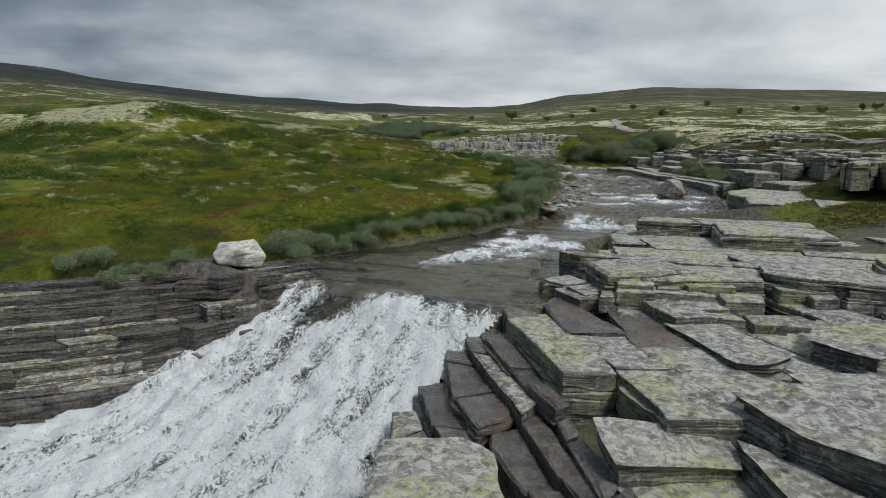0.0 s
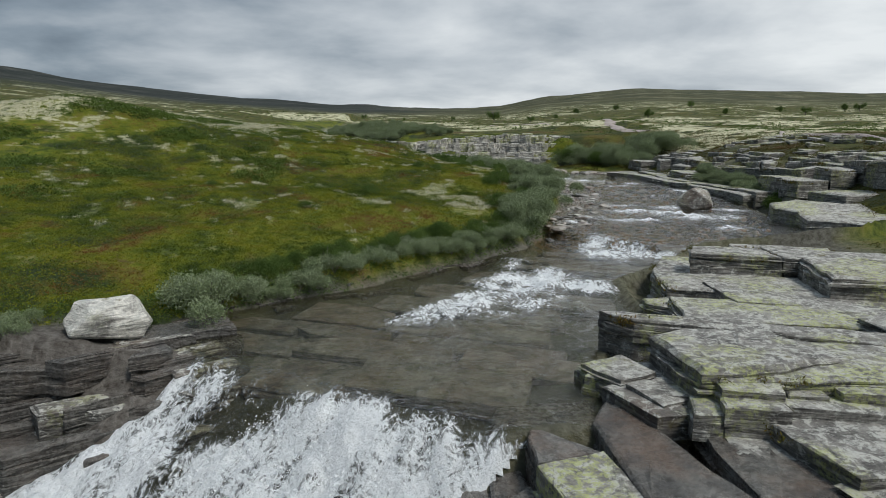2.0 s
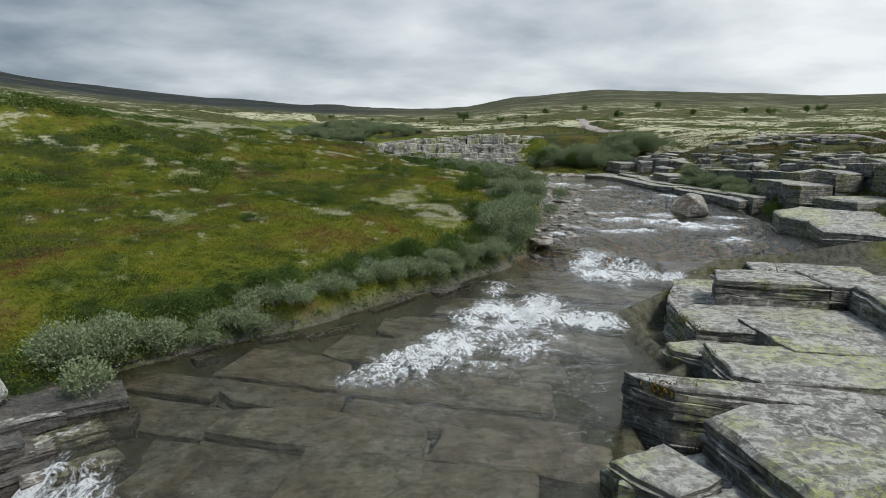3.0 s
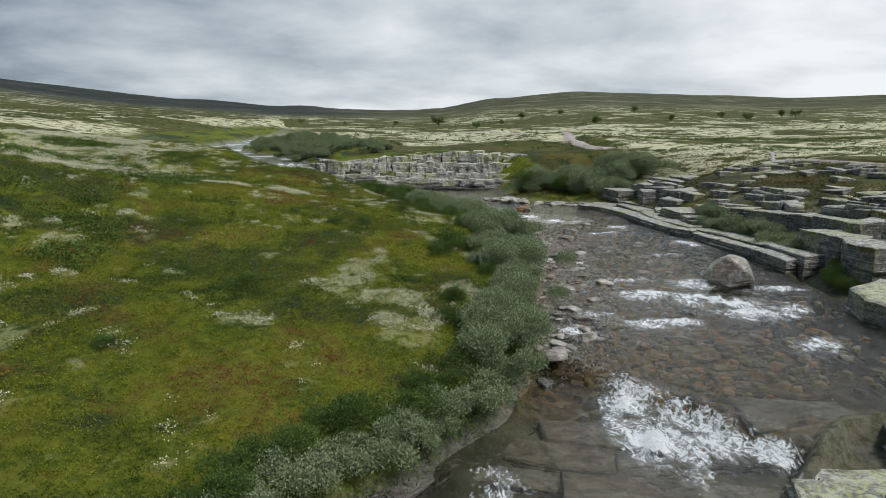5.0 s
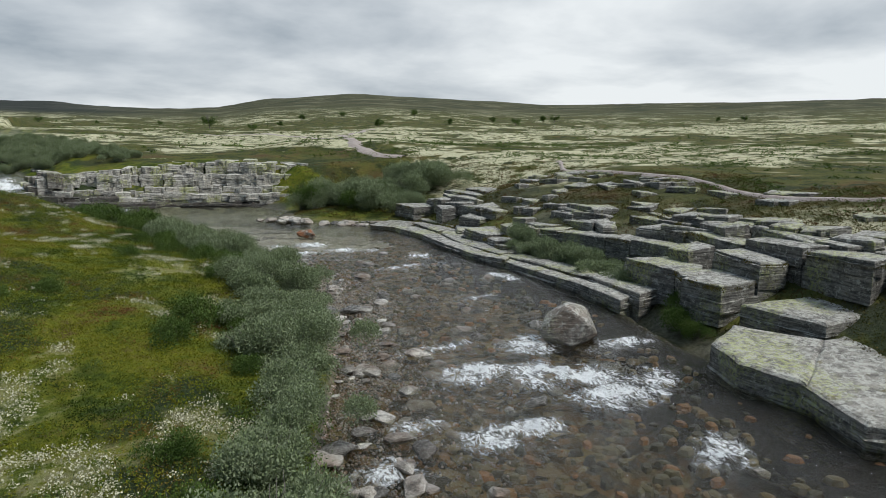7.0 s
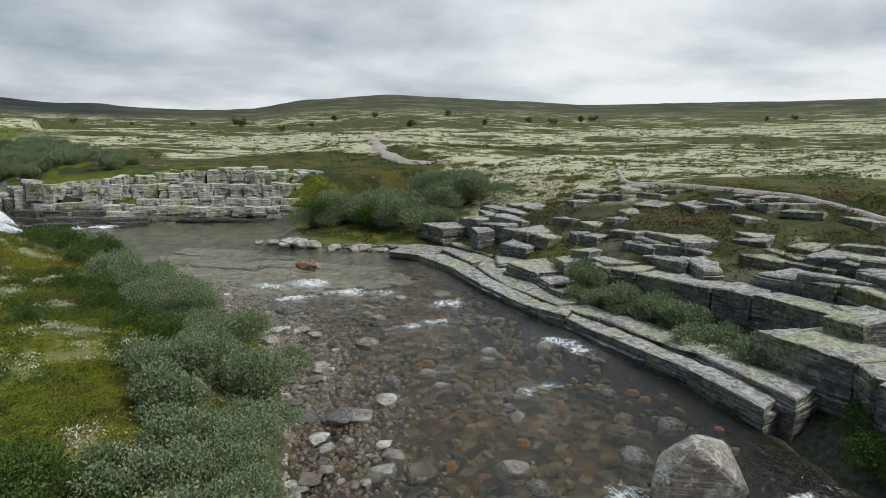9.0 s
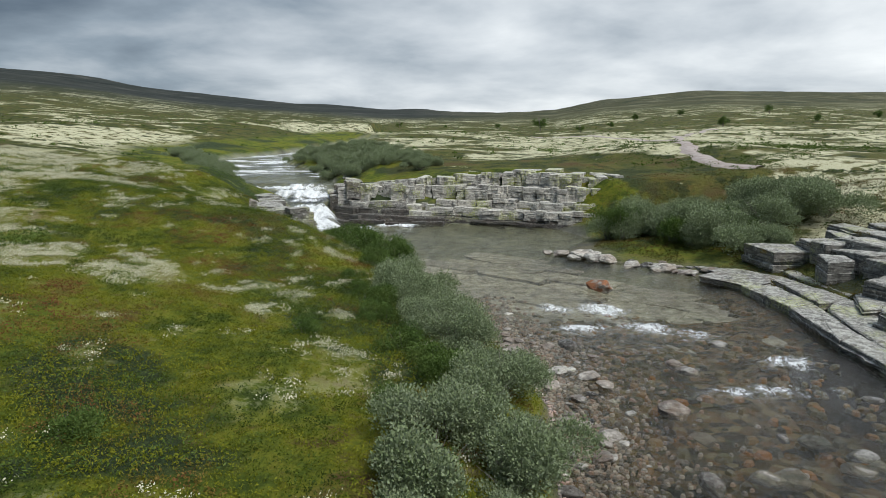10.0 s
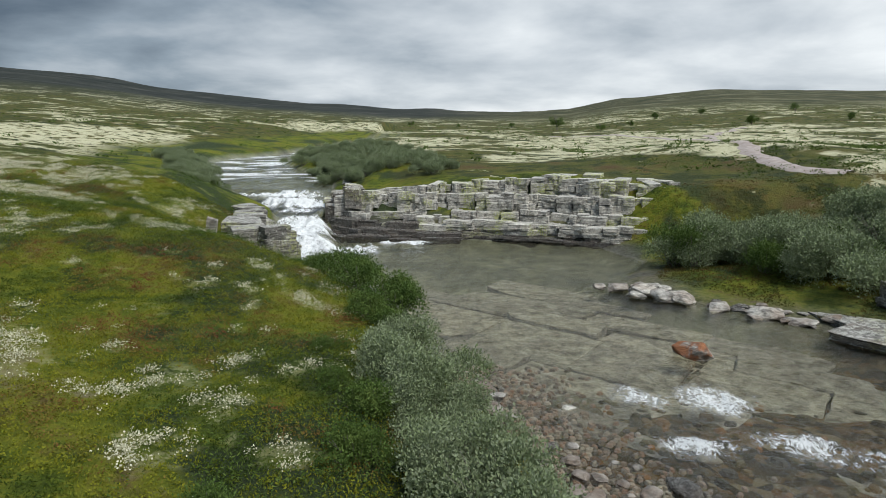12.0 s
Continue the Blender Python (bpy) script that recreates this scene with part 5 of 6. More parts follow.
def scatter_stones():
    rng = random.Random(7)
    count = 0
    while count < 185:                      # gravel bar below the willows
        y = rng.uniform(23.5, 42.5)
        e = float(np.interp(y, [22.3, 23.7, 26.4, 29.2, 33.2, 36, 39.1, 41.2, 43.1], [3.2, 3.9, 4.7, 5.8, 6.6, 6.8, 6.0, 5.0, 4.2]))
        off = abs(rng.gauss(0, 0.75)) + 0.05
        x = e + off
        size = rng.choice((0.07, 0.09, 0.11, 0.14, 0.17, 0.22, 0.30)) * rng.uniform(0.8, 1.25)
        w = float(water_level(np.array([x]), np.array([y]))[0])
        z = max(land1(x, y), w - 0.03) + size * 0.12
        stone(x, y, z, size, rng.uniform(0.2, 0.4), rng, "flat pinkish-grey stone on the gravel bar", "gravel bar stones")
        count += 1
    for i in range(70):                     # stones breaking the surface
        y = rng.uniform(23, 41)
        lo = float(np.interp(y, [22, 26, 33, 41], [4.5, 6.2, 7.6, 6.8]))
        x = rng.uniform(lo, lo + 5.2)
        w = float(water_level(np.array([x]), np.array([y]))[0])
        size = rng.uniform(0.14, 0.36)
        stone(x, y, w - size * rng.uniform(0.10, 0.30), size, rng.uniform(0.35, 0.55), rng, "rounded rusty stone washed by the shallow river", "stones in the river", kinds=STONES[4:])
    for x, y, size in ((8.9, 49.6, 0.45), (9.5, 49.2, 0.62), (9.9, 48.7, 0.5), (10.3, 48.3, 0.42), (9.2, 48.7, 0.36), (9.8, 49.6, 0.5), (8.4, 49.7, 0.3)):
        stone(x, y, 1.98, size, rng.uniform(0.38, 0.5), rng, "pale angular block heaped at the edge of the pool", "pool edge blocks", kinds=STONES[:4])
    for i in range(34):                     # loose slabs along the right shore of the pool
        t = rng.random()
        x, y = 9.0 + 5.0 * t + rng.uniform(-0.35, 0.35), 50.2 - 5.0 * t + rng.uniform(-0.35, 0.5)
        size = rng.uniform(0.16, 0.55)
        stone(x, y, max(land1(x, y), 1.86) + size * 0.10, size, rng.uniform(0.25, 0.4), rng, "flat loose slab at the edge of the pool", "pool edge slabs")


scatter_stones()


def pebbles(name, label, x, y, z, lo, hi, mat, seed):
    """Rounded stones of six sides, joined."""
    rng = np.random.default_rng(seed)
    n = len(x)
    base = np.array([(1, 0, 0), (0.35, 0.8, 0), (-0.6, 0.75, 0), (-1, -0.1, 0), (-0.4, -0.85, 0), (0.6, -0.7, 0)])
    s = rng.uniform(lo, hi, n)
    a = rng.uniform(0, 6.28, n)
    verts = np.zeros((n, 13, 3))
    for i in range(6):
        bx, by = base[i, 0], base[i, 1]
        rx, ry = bx * np.cos(a) - 0.75 * by * np.sin(a), bx * np.sin(a) + 0.75 * by * np.cos(a)
        j = rng.uniform(0.85, 1.15, n)
        verts[:, i] = np.stack([x + rx * s * j, y + ry * s * j, z - 0.01], -1)
        verts[:, 6 + i] = np.stack([x + rx * s * 0.7, y + ry * s * 0.7, z + s * 0.5], -1)
    verts[:, 12] = np.stack([x, y, z + s * 0.6], -1)
    k = np.arange(n)[:, None] * 13
    faces = np.concatenate([np.stack([k + i, k + (i + 1) % 6, k + 6 + (i + 1) % 6, k + 6 + i], -1) for i in range(6)], 1).reshape(-1, 4).tolist()
    faces += np.concatenate([np.stack([k + 6 + i, k + 6 + (i + 1) % 6, k + 12], -1) for i in range(6)], 1).reshape(-1, 3).tolist()
    me = mesh_from(name, verts.reshape(-1, 3).tolist(), faces, mat)
    tagged(new(name, me), label, "gravel", kind="stuff")


def gravel():
    rng = np.random.default_rng(5)
    y = rng.uniform(23.5, 43.5, 5200)
    e = np.interp(y, [22.3, 23.7, 26.4, 29.2, 33.2, 36, 39.1, 41.2, 43.1], [3.2, 3.9, 4.7, 5.8, 6.6, 6.8, 6.0, 5.0, 4.2])
    x = e + np.abs(rng.normal(0, 1.0, len(y))) - 0.05
    pebbles("gravel", "small grey, pink and rusty pebbles along the water", x, y, np.maximum(land(x, y), water_level(x, y) - 0.06), 0.02, 0.07, PEBBLE, 5)
    y = rng.uniform(22.5, 43, 3000)
    x = rng.uniform(4.5, 13.2, len(y))
    z, sd, left, wl = land(x, y, True)
    ok = (sd < -0.3) & (rng.random(len(y)) < 0.22 + 0.6 * sstep(fbm(x / 1.8, y / 1.8, 3, 58), 0.4, 0.6))
    x, y, z, wl = x[ok], y[ok], z[ok], wl[ok]
    pebbles("river_cobbles", "orange and olive cobbles lying under the clear water", x, y, np.minimum(z, wl - 0.24), 0.04, 0.17, COBBLE, 6)


def pebble_material():
    k = Mat("mixed_pebbles")
    c = k.ramp(k.island, (0.0, (0.12, 0.10, 0.09)), (0.3, (0.34, 0.29, 0.26)), (0.55, (0.40, 0.25, 0.19)), (0.8, (0.55, 0.50, 0.46)), (1.0, (0.2, 0.13, 0.09)))
    return k.done(c, 0.55, k.bump(k.noise(60, 3), 0.4, 0.01), 0.4)


PEBBLE = pebble_material()


def cobble_material():
    k = Mat("river_cobbles")
    c = k.ramp(k.island, (0.0, (0.05, 0.045, 0.03)), (0.35, (0.13, 0.11, 0.058)), (0.55, (0.21, 0.17, 0.08)), (0.75, (0.36, 0.16, 0.05)), (0.9, (0.17, 0.15, 0.08)), (1.0, (0.34, 0.21, 0.09)))
    return k.done(c, 0.5, k.bump(k.noise(30, 4), 0.4, 0.02), 0.4)


COBBLE = cobble_material()
gravel()


# ---------------------------------------------------------------- plants
def leaves(cen, axis, length, width, rng):
    """Diamond leaves: centres (n,3), pointing along axis (n,3)."""
    n = len(cen)
    axis = axis / np.linalg.norm(axis, axis=1, keepdims=True)
    r = rng.normal(size=(n, 3))
    side = np.cross(axis, r)
    side /= np.linalg.norm(side, axis=1, keepdims=True) + 1e-9
    L, W = length[:, None], width[:, None]
    fold = np.cross(side, axis) * W * 0.25
    return np.stack([cen - axis * L * 0.5, cen + side * W * 0.5 + fold, cen + axis * L * 0.5, cen - side * W * 0.5 + fold], 1)


def stems(bmv, bmf, rng, count, radius, height, thick=0.012):
    """Thin forked stems from the root, as square tubes."""
    for i in range(count):
        a = rng.uniform(0, 6.28)
        tip = np.array([math.cos(a) * radius * rng.uniform(0.3, 0.9), math.sin(a) * radius * rng.uniform(0.3, 0.9), height * rng.uniform(0.55, 0.95)])
        pts = [np.array([0, 0, -0.15]) + rng.normal(size=3) * 0.03, tip * 0.4 + rng.normal(size=3) * radius * 0.06, tip]
        for j, p in enumerate(pts):
            w = thick * (1, 0.7, 0.3)[j]
            b = len(bmv)
            bmv += [tuple(p + np.array(o) * w) for o in ((1, 0, 0), (0, 1, 0), (-1, 0, 0), (0, -1, 0))]
            if j:
                bmf += [(b - 4 + k, b - 4 + (k + 1) % 4, b + (k + 1) % 4, b + k) for k in range(4)]


def bush(name, label, category, leaf_mat, seed, radius, height, count, leaf, lobes=7):
    rng = np.random.default_rng(seed)
    root = tagged(new(name), label, category)
    lc = np.stack([rng.normal(0, 0.45, lobes) * radius, rng.normal(0, 0.45, lobes) * radius, rng.uniform(0.35, 0.72, lobes) * height], -1)
    lr = rng.uniform(0.38, 0.6, lobes) * radius
    which = rng.integers(0, lobes, count)
    d = rng.normal(size=(count, 3))
    d /= np.linalg.norm(d, axis=1, keepdims=True)
    d[:, 2] = np.where(rng.random(count) < 0.7, np.abs(d[:, 2]), d[:, 2])
    rad = lr[which] * (1 - 0.45 * rng.random(count) ** 2) * (1 + 0.22 * np.sin(d[:, 0] * 9 + which) * np.sin(d[:, 1] * 8 + 2 * which))
    cen = lc[which] + d * rad[:, None] * np.array([1, 1, 0.62 * height / radius + 0.2])
    cen[:, 2] = np.where(cen[:, 2] < 0.02, rng.uniform(0.02, 0.3, count) * height, cen[:, 2])
    # sprays: leaves gather along twigs
    cen += np.repeat(rng.normal(size=(count // 6 + 1, 3)) * 0.05, 6, 0)[:count]
    ax = d * 0.6 + rng.normal(size=(count, 3)) * 0.55 + np.array([0, 0, 0.5])
    L = leaf * rng.uniform(0.7, 1.35, count)
    crown = soup(name + "_crown", leaves(cen, ax, L, L * rng.uniform(0.45, 0.65, count), rng), 4, leaf_mat)
    part("crown", crown, root)
    V, F = [], []
    stems(V, F, rng, 16, radius, height)
    part("stem", mesh_from(name + "_stem", V, F, BARK), root)
    return root


WILLOWS = [bush("willow_bush", "grey-green downy willow bush beside the river", "bush", WILLOW, 300 + i, r, h, c, 0.056) for i, (r, h, c) in enumerate(((0.75, 0.75, 8000), (0.95, 0.95, 10500), (0.6, 0.55, 5400), (1.15, 1.1, 12500)))]
BIRCHES = [bush("birch_bush", "dark green dwarf birch bush on the bank", "bush", BIRCH, 320 + i, r, h, c, 0.045) for i, (r, h, c) in enumerate(((0.6, 0.75, 4600), (0.45, 0.95, 3600)))]
for o in WILLOWS + BIRCHES:
    o["group"] = "willows along the river" if o.name.startswith("willow") else "birch bushes on the bank"
USED = set()


def plant(kinds, i, x, y, turn, size, sink=0.05):
    z = land1(x, y)
    m = pose(x, y, z - sink, 0, 0, turn)
    o = kinds[i % len(kinds)]
    if o.name not in USED:
        USED.add(o.name)
        o.matrix_basis = m @ Matrix.Diagonal((size, size, size, 1))
        return o
    c = copy_thing(o, m)
    c.matrix_basis = m @ Matrix.Diagonal((size, size, size, 1))
    return c


def plant_banks():
    rng = random.Random(77)
    edge = [(3.4, 23.0), (4.0, 24.4), (4.5, 26.2), (5.6, 29.0), (6.4, 32.5), (6.8, 35.5), (5.75, 38.6), (4.8, 40.8), (4.2, 42.4)]
    s = 0.0
    i = 0
    while s < 20.0:                          # hedge of willow on the left bank
        x, y, a = along(edge, s)
        o = rng.uniform(0.35, 0.6) if y < 34 else rng.uniform(0.8, 1.1)
        plant(WILLOWS, rng.choice((0, 1, 2, 3)), x - o + 0.05, y, rng.uniform(0, 360), rng.uniform(0.5, 0.78))
        if 29 < y < 35 and rng.random() < 0.5:
            plant(WILLOWS, rng.choice((0, 1, 2)), x - o - rng.uniform(0.6, 1.0), y + rng.uniform(-.4, .4), rng.uniform(0, 360), rng.uniform(0.6, 0.8))
        if rng.random() < 0.5:
            plant(BIRCHES, 0, x - o - rng.uniform(0.6, 1.3), y + rng.uniform(-.4, .4), rng.uniform(0, 360), rng.uniform(0.45, 0.75), 0.16)
        s += rng.uniform(0.45, 0.7)
        i += 1
    for t in np.linspace(0, 1, 18):          # low willows above the smooth reach
        x, y, a = along([(-2.6, 17.6), (-1.2, 18.7), (0.3, 20.4), (1.7, 21.3), (2.9, 22.5)], t * 7.4)
        plant(WILLOWS, 2, x + rng.uniform(-0.25, 0.12), y + rng.uniform(-0.25, 0.05), rng.uniform(0, 360), rng.uniform(0.4, 0.7))
        plant(BIRCHES, 0, x - rng.uniform(0.2, 0.6), y + rng.uniform(0.1, 0.4), rng.uniform(0, 360), rng.uniform(0.4, 0.65), 0.12)
    plant(WILLOWS, 1, -3.6, 16.5, 40, 0.75)
    plant(WILLOWS, 0, -3.1, 17.0, 140, 0.6)
    for x, y, k in ((-7.0, 13.9, 0.6), (-7.8, 14.0, 0.7), (-6.3, 14.2, 0.5), (-5.9, 14.6, 0.45)):
        plant(WILLOWS, 2, x, y, 33 * x, k)
    for y in np.arange(30.6, 37.0, 0.62):    # willow on the ledge
        plant(WILLOWS, rng.choice((0, 2)), 15.2 + 0.06 * (33 - y) + rng.uniform(-.2, .2), y, rng.uniform(0, 360), rng.uniform(0.75, 1.0))
    for x, y, k in ((14.0, 28.7, 0.8), (13.9, 28.1, 0.6), (14.5, 29.2, 0.8)):
        plant(BIRCHES, 0, x, y, 70 * y, k)
    for x, y, k in ((3.7, 30.7, 0.9), (3.2, 29.8, 0.75), (1.0, 32.6, 0.6), (0.2, 31.9, 0.55), (2.6, 36.8, 0.6), (-1.5, 27.0, 0.6), (-3.0, 23.5, 0.5), (-6.5, 26.0, 0.5)):
        plant(BIRCHES, 0, x, y, 41 * x, k, 0.22)
    plant(WILLOWS, 2, 5.9, 17.6, 10, 0.8), plant(WILLOWS, 2, 6.3, 17.2, 80, 0.6)
    for k in range(24):                      # thicket at the pool's right shore
        t = rng.random()
        x, y = 11.2 + 5.0 * t + rng.uniform(-0.6, 1.4), 52.9 - 3.8 * t + rng.uniform(-1.5, 1.8)
        plant(WILLOWS if k % 5 else BIRCHES, rng.choice((0, 1, 3, 3)), x, y, rng.uniform(0, 360), rng.uniform(0.7, 1.4))
    for k in range(9):
        plant(WILLOWS, 3, 17.5 + rng.uniform(-1, 1.5), 51.5 + rng.uniform(-1.2, 1.2), rng.uniform(0, 360), 1.2)
    for k in range(110):                     # scrub round the upper river
        t = rng.random()
        x, y = -2.4 - 9.2 * t + rng.uniform(0.6, 6.8), 63.5 + 20 * t + rng.uniform(-0.5, 3)
        plant(WILLOWS, rng.choice((0, 1)), x, y, rng.uniform(0, 360), rng.uniform(0.6, 0.9))
    for k in range(60):
        t = rng.random()
        x, y = -7.2 - 13 * t - rng.uniform(0.2, 2.4), 61.5 + 23 * t + rng.uniform(-1, 2)
        plant(WILLOWS, rng.choice((0, 1)), x, y, rng.uniform(0, 360), rng.uniform(0.55, 0.8))
    for x, y, k in ((3.3, 44.9, 1.0), (3.0, 45.7, 1.1), (2.2, 46.8, 1.2), (1.6, 47.8, 1.2), (0.8, 48.9, 1.1), (0.1, 49.8, 0.9), (3.3, 43.8, 0.8), (-0.8, 50.7, 0.6), (-2.5, 50.6, 0.7), (2.8, 44.3, 0.9)):
        plant(BIRCHES, rng.choice((0, 1)), x, y, 50 * x, k)


plant_banks()


def cover(name, label, mat, seed, n, box, chance, size, leaf, per, wide=0.45):
    """Tufts of low plants over the ground, where chance(x, y, sd, left) is high."""
    rng = np.random.default_rng(seed)
    x, y = rng.uniform(box[0], box[1], n), rng.uniform(box[2], box[3], n)
    z, sd, left, wl = land(x, y, True)
    ok = rng.random(n) < chance(x, y, z, sd, left)
    x, y, z = x[ok], y[ok], z[ok]
    m = len(x)
    tall = size * rng.uniform(0.5, 1.5, m) * (0.45 + 1.2 * fbm(x * 1.6, y * 1.6, 3, 49))
    cx, cy, cz, t = (np.repeat(v, per) for v in (x, y, z, tall))
    k = m * per
    off = rng.normal(size=(k, 3)) * np.stack([t * 0.6, t * 0.6, t * 0.25], -1)
    cen = np.stack([cx, cy, cz + t * 0.45], -1) + off
    ax = np.stack([rng.normal(0, 0.7, k), rng.normal(0, 0.7, k), rng.uniform(0.1, 1.0, k)], -1)
    L = leaf * rng.uniform(0.7, 1.4, k)
    me = soup(name, leaves(cen, ax, L, L * wide, rng), 4, mat)
    tagged(new(name, me), label, "plants", kind="stuff")


def green(x, y, z, sd, left):
    l, s, b = masks(x, y, z, sd, left)
    near = np.where(left, 1.0, 0.0) * (sd > 0.15)
    return near * (1 - b) * (1 - 0.92 * l) * (1 - 0.6 * sstep(sd, 9, 20))


def scrubby(x, y, z, sd, left):
    l, s, b = masks(x, y, z, sd, left)
    return s * (1 - b) * (sd > 0.2) * np.where(left, 1.0, sstep(sd, 6, 10))


def pale(x, y, z, sd, left):
    l, s, b = masks(x, y, z, sd, left)
    return l * (1 - b) * (sd > 0.4) * sstep(fbm(x * 2.6, y * 2.6, 3, 37), 0.42, 0.50)


cover("heath_plants", "low yellow-green bilberry and heath covering the meadow", HEATH, 400, 200000, (-13, 7, 12, 56), green, 0.075, 0.033, 7)
cover("heath_scrub", "dark green dwarf birch scrub in patches", SCRUB, 401, 80000, (-16, 7, 12, 60), scrubby, 0.17, 0.045, 9, 0.3)
def bank_edge(x, y, z, sd, left):
    return left * (sd > 0.0) * (1 - sstep(sd, 0.7, 1.3)) * sstep(y, 15.6, 16.4) * (1 - sstep(y, 26.5, 28)) * sstep(fbm(x * 1.2, y * 1.2, 3, 44), 0.28, 0.42)


cover("bank_grass", "dark green grass and willow shoots hanging over the water", BIRCH, 407, 30000, (-5, 6, 15, 28), bank_edge, 0.16, 0.06, 7, 0.3)
cover("moor_scrub", "dark dwarf scrub on the moor beyond the ledges", SCRUB, 402, 40000, (12, 60, 20, 95), scrubby, 0.11, 0.07, 8, 0.6)


def ledge_green(x, y, z, sd, left):
    return (~left) * (sd > 0.9) * (1 - sstep(sd, 9, 14)) * np.maximum(sstep(y, 22, 24), sstep(x, 10.5, 12) * sstep(y, 16.5, 18)) * (1 - sstep(y, 56, 60)) * sstep(fbm(x / 1.5, y / 1.5, 3, 47), 0.36, 0.5)


cover("ledge_heath", "brown and green heath growing between the ledges", MOOR_HEATH, 405, 70000, (10, 26, 16, 60), ledge_green, 0.08, 0.045, 6)
cover("far_scrub", "dark clumps of juniper and dwarf birch far out on the moor", SCRUB, 403, 11000, (-90, 210, 62, 300), lambda x, y, z, sd, left: scrubby(x, y, z, sd, left) * 0.9, 0.28, 0.15, 14, 0.7)
cover("hump_scrub", "dark low juniper patches among the pale lichen", SCRUB, 404, 60000, (-28, -5, 23, 50), lambda x, y, z, sd, left: sstep(fbm(x / 2.4, y / 1.8, 5, 43, 0.6), 0.485, 0.55) * left * sstep(sd, 7, 11), 0.17, 0.07, 9, 0.5)


def lichen_clumps():
    rng = np.random.default_rng(9)
    n = 130000
    x, y = rng.uniform(-20, 6, n), rng.uniform(20, 56, n)
    z, sd, left, wl = land(x, y, True)
    ok = (rng.random(n) < pale(x, y, z, sd, left) * np.where(left, 1, 0))
    x, y, z = x[ok][:15000], y[ok][:15000], z[ok][:15000]
    m = len(x)
    per = 20
    k = m * per
    cx, cy, cz = np.repeat(x, per), np.repeat(y, per), np.repeat(z, per)
    cen = np.stack([cx, cy, cz + 0.075], -1) + rng.normal(size=(k, 3)) * np.array([0.065, 0.065, 0.02])
    ax = rng.normal(size=(k, 3)) + np.array([0, 0, 0.4])
    L = rng.uniform(0.014, 0.032, k)
    me = soup("lichen_clumps", leaves(cen, ax, L, L * 0.85, rng), 4, LICHEN)
    tagged(new("lichen_clumps", me), "creamy white reindeer lichen in cushions on the heath", "lichen", kind="stuff")


lichen_clumps()


def rock_moss():
    """Grass and moss cushions along the joints of the slabs."""
    rng = np.random.default_rng(15)
    e = np.array(JOINTS)
    n = 9000
    e = e[rng.integers(0, len(e), n)]
    t = rng.random(n)
    x, y = e[:, 0] + (e[:, 2] - e[:, 0]) * t, e[:, 1] + (e[:, 3] - e[:, 1]) * t
    z, sd, left, wl = land(x, y, True)
    ok = (~left) & (sd > 0.35) & (e[:, 4] > wl + 0.1) & (rng.random(n) < sstep(fbm(x * 0.9, y * 0.9, 3, 95), 0.50, 0.60)) & ~((x < 3.7) & (y < 11.7))
    x, y, z = x[ok], y[ok], e[ok, 4] - rng.uniform(0.02, 0.10, ok.sum())
    per = 34
    k = len(x) * per
    cen = np.stack([np.repeat(x, per), np.repeat(y, per), np.repeat(z, per)], -1) + rng.normal(size=(k, 3)) * np.array([0.07, 0.07, 0.025])
    ax = rng.normal(size=(k, 3)) * 0.6 + np.array([0, 0, 1])
    L = rng.uniform(0.025, 0.07, k)
    me = soup("joint_moss", leaves(cen, ax, L, L * 0.22 + 0.006, rng), 4, MOSS)
    tagged(new("joint_moss", me), "yellow-brown moss and grass growing in the rock joints", "moss", kind="stuff")


rock_moss()


def tree(seed, height):
    rng = np.random.default_rng(seed)
    root = tagged(new("birch_tree"), "small dark mountain birch standing alone on the moor", "tree", "trees on the moor")
    V, F = [], []
    for j in range(5):
        a, r = rng.uniform(0, 6.28), height * 0.22
        pts = [np.array([0, 0, -0.2]), np.array([math.cos(a) * r * 0.2, math.sin(a) * r * 0.2, height * 0.35]), np.array([math.cos(a) * r, math.sin(a) * r, height * rng.uniform(0.65, 0.95)])]
        for i, p in enumerate(pts):
            w = 0.09 * (1, 0.6, 0.2)[i]
            b = len(V)
            V += [tuple(p + np.array(q) * w) for q in ((1, 0, 0), (0, 1, 0), (-1, 0, 0), (0, -1, 0))]
            if i:
                F += [(b - 4 + k, b - 4 + (k + 1) % 4, b + (k + 1) % 4, b + k) for k in range(4)]
    part("trunk", mesh_from("birch_trunk", V, F, BARK), root)
    n = 1500
    lobe = rng.integers(0, 7, n)
    lc = np.stack([rng.normal(0, 0.2, 7) * height, rng.normal(0, 0.2, 7) * height, rng.uniform(0.3, 0.85, 7) * height], -1)
    cen = lc[lobe] + rng.normal(size=(n, 3)) * height * np.array([0.10, 0.10, 0.09])
    L = rng.uniform(0.12, 0.24, n)
    part("crown", soup("birch_crown", leaves(cen, rng.normal(size=(n, 3)), L, L * 0.7, rng), 4, BIRCH), root)
    return root


TREES = [tree(500, 3.6), tree(501, 2.6)]
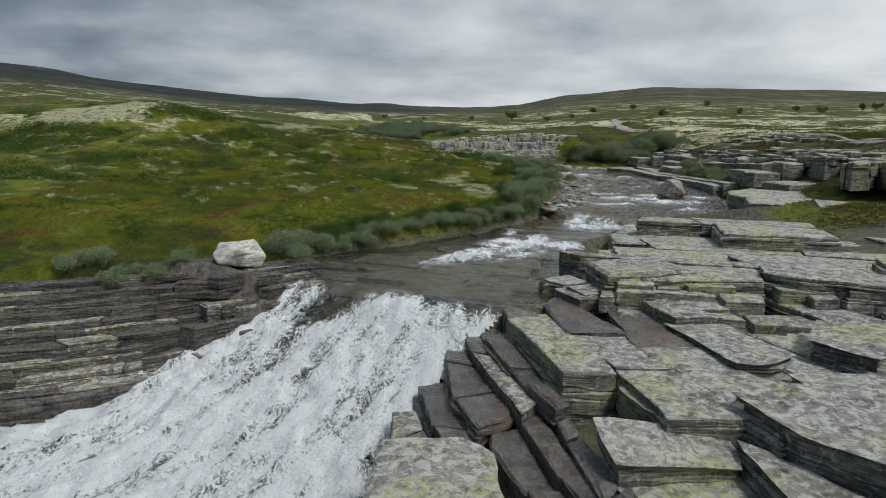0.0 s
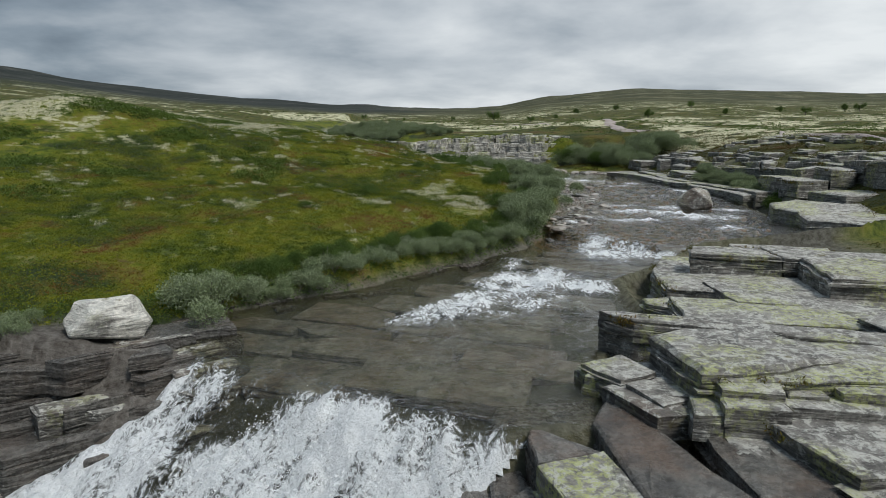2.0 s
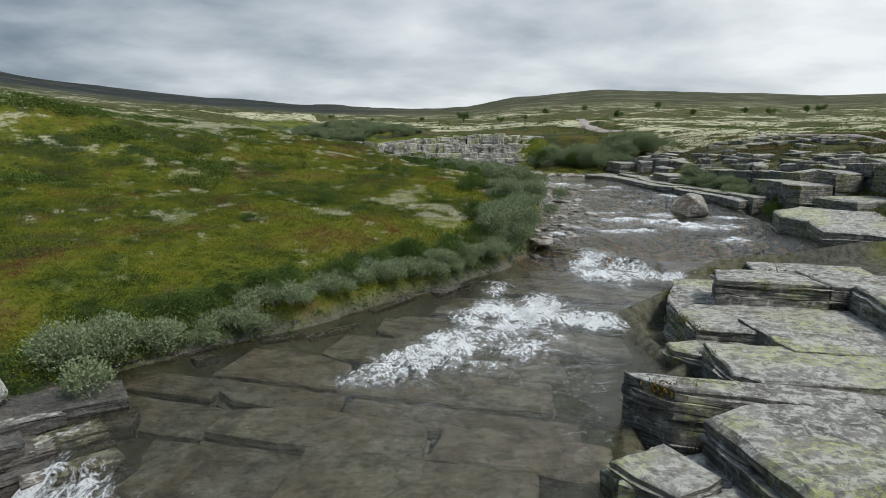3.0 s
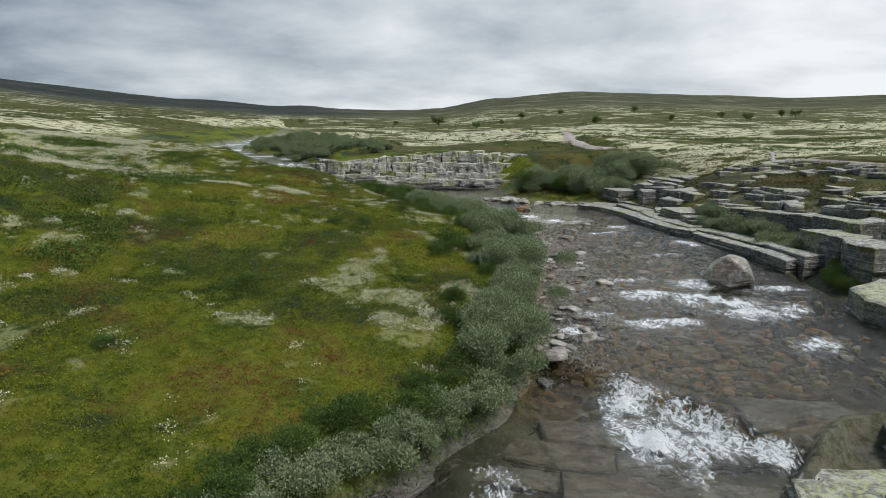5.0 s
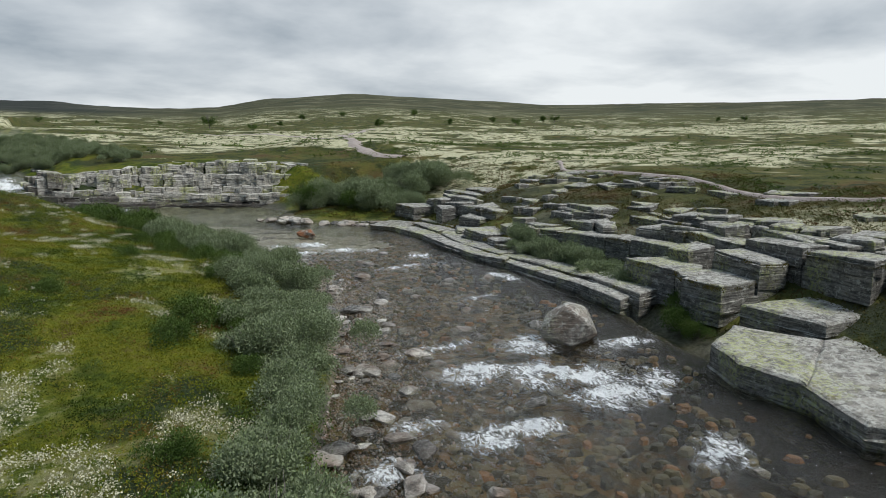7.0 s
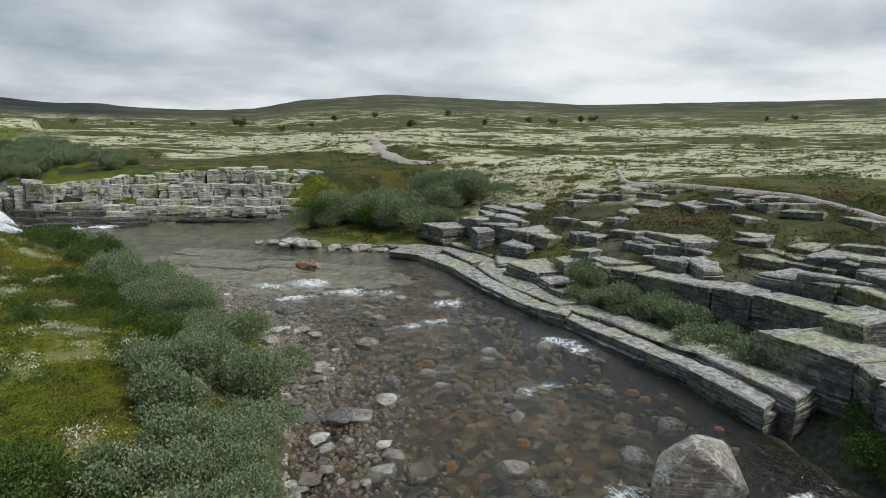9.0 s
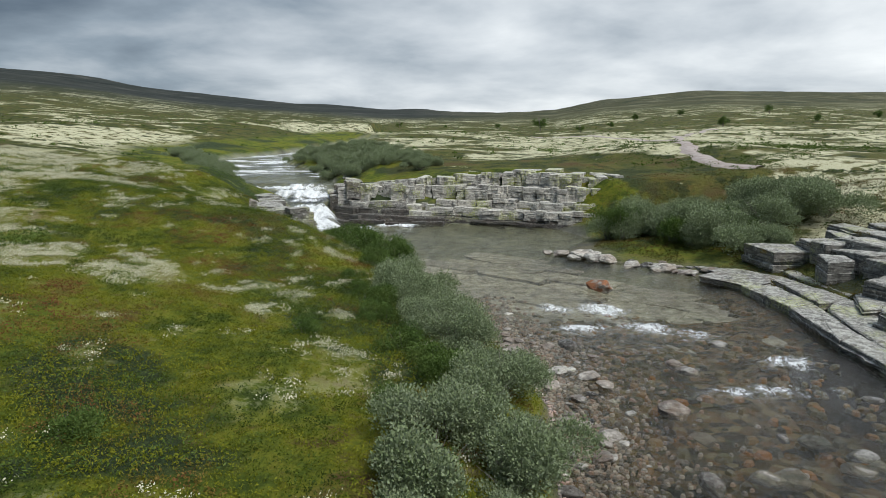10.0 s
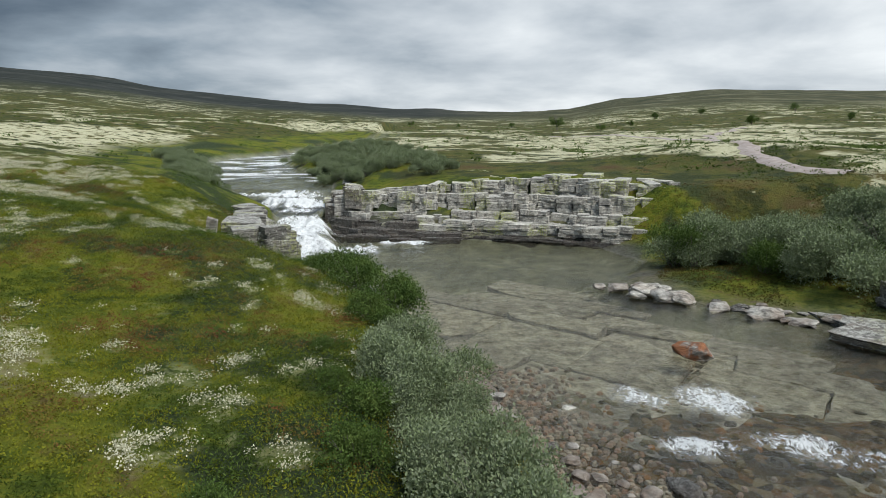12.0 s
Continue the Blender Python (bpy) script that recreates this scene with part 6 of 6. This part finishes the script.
# bearing in degrees from (5, 20), distance, size
for i, (az, dist, size) in enumerate(((6.2, 182, 1.2), (14, 230, 1.0), (17.5, 250, 1.0), (20.5, 150, 0.9), (24, 240, 1.1), (31, 230, 1.0), (33, 210, 1.0), (35.5, 260, 1.2), (36.5, 255, 1.1), (50, 260, 0.8), (52, 270, 0.8),
                                      (12, 180, 0.7), (2.5, 240, 0.7), (-2, 260, 0.6), (-6, 220, 0.6), (27, 170, 0.8), (9.5, 140, 0.6))):
    x, y = 5 + dist * math.sin(radians(az)), 20 + dist * math.cos(radians(az))
    m = pose(x, y, land1(x, y) - 0.1, 0, 0, 67 * i)
    t = TREES[i] if i < 2 else copy_thing(TREES[i % 2], m)
    t.matrix_basis = m @ Matrix.Diagonal((size, size, size, 1))


# ---------------------------------------------------------------- trodden path over the moor
def trail(name, pts, width, seed):
    rng = random.Random(seed)
    total = sum(math.hypot(b[0] - a[0], b[1] - a[1]) for a, b in zip(pts, pts[1:]))
    n = int(total / 0.7)
    V, F = [], []
    for i in range(n + 1):
        x, y, a = along(pts, min(total * i / n, total - 1e-6))
        w = width * rng.uniform(0.7, 1.3)
        ox, oy = -math.sin(a), math.cos(a)
        sx = 0.5 * math.sin(i * 0.35 + seed)
        for f in (-1, -0.35, 0.35, 1):
            px, py = x + ox * (w * f * 0.5 + sx), y + oy * (w * f * 0.5 + sx)
            V.append((px, py, land1(px, py) + (0.09 if abs(f) < 1 else -0.08)))
        if i:
            b = len(V) - 8
            F += [(b + k, b + k + 1, b + k + 5, b + k + 4) for k in range(3)]
    tagged(new(name, mesh_from(name, V, F, SAND, True)), "worn pinkish-grey footpath of trodden gravel", "path", kind="structure")


trail("path", [(20.2, 58.6), (19.2, 60.3), (18.6, 62.7), (18.1, 65), (21, 73.4), (26.2, 91.5), (31, 106), (34, 116), (40, 128.7), (52, 150)], 1.4, 1)
trail("path_branch", [(31, 106), (29.5, 116), (28, 127.7), (24.9, 132.5), (18, 150)], 1.5, 3)
trail("path_side", [(26, 50), (24, 45), (22.9, 39), (22.6, 34), (22.6, 31), (23.4, 28), (25, 20)], 0.45, 2)

# a pale stone post leaning on the bank above the fall
post = new("stone_post", block_mesh("stone_post", [(-0.14, -0.07), (0.14, -0.07), (0.15, 0.07), (-0.13, 0.07)], [0.02, -0.03, -0.02, 0.03], 0.9, random.Random(3), ROCK_PALE, 2, 0.02))
post.matrix_basis = pose(-2.3, 48.5, land1(-2.3, 48.5) + 0.5, 4, 9, 20)
tagged(post, "pale upright stone leaning at the bank's edge", "stone")
bank = outcrop("bank_rocks", "dark fractured rocks holding the bank beside the waterfall")
BANK = [(-0.9, 51.0), (-1.95, 51.9), (-2.6, 54.0), (-3.5, 56.6), (-5.5, 58.8)]
for low, high, front, depth, kinds in ((1.6, 2.35, -0.45, 1.0, BLOCKS_WET), (2.0, 2.95, -0.15, 1.0, BLOCKS_DARK), (2.7, 3.45, 0.15, 1.1, BLOCKS_GREY)):
    rock_tier(bank, random.Random(int(high * 100)), BANK, low, lambda x: high, front, depth, (0.5, 1.6), (0.15, 0.42), lambda x, z: kinds, 0.1)
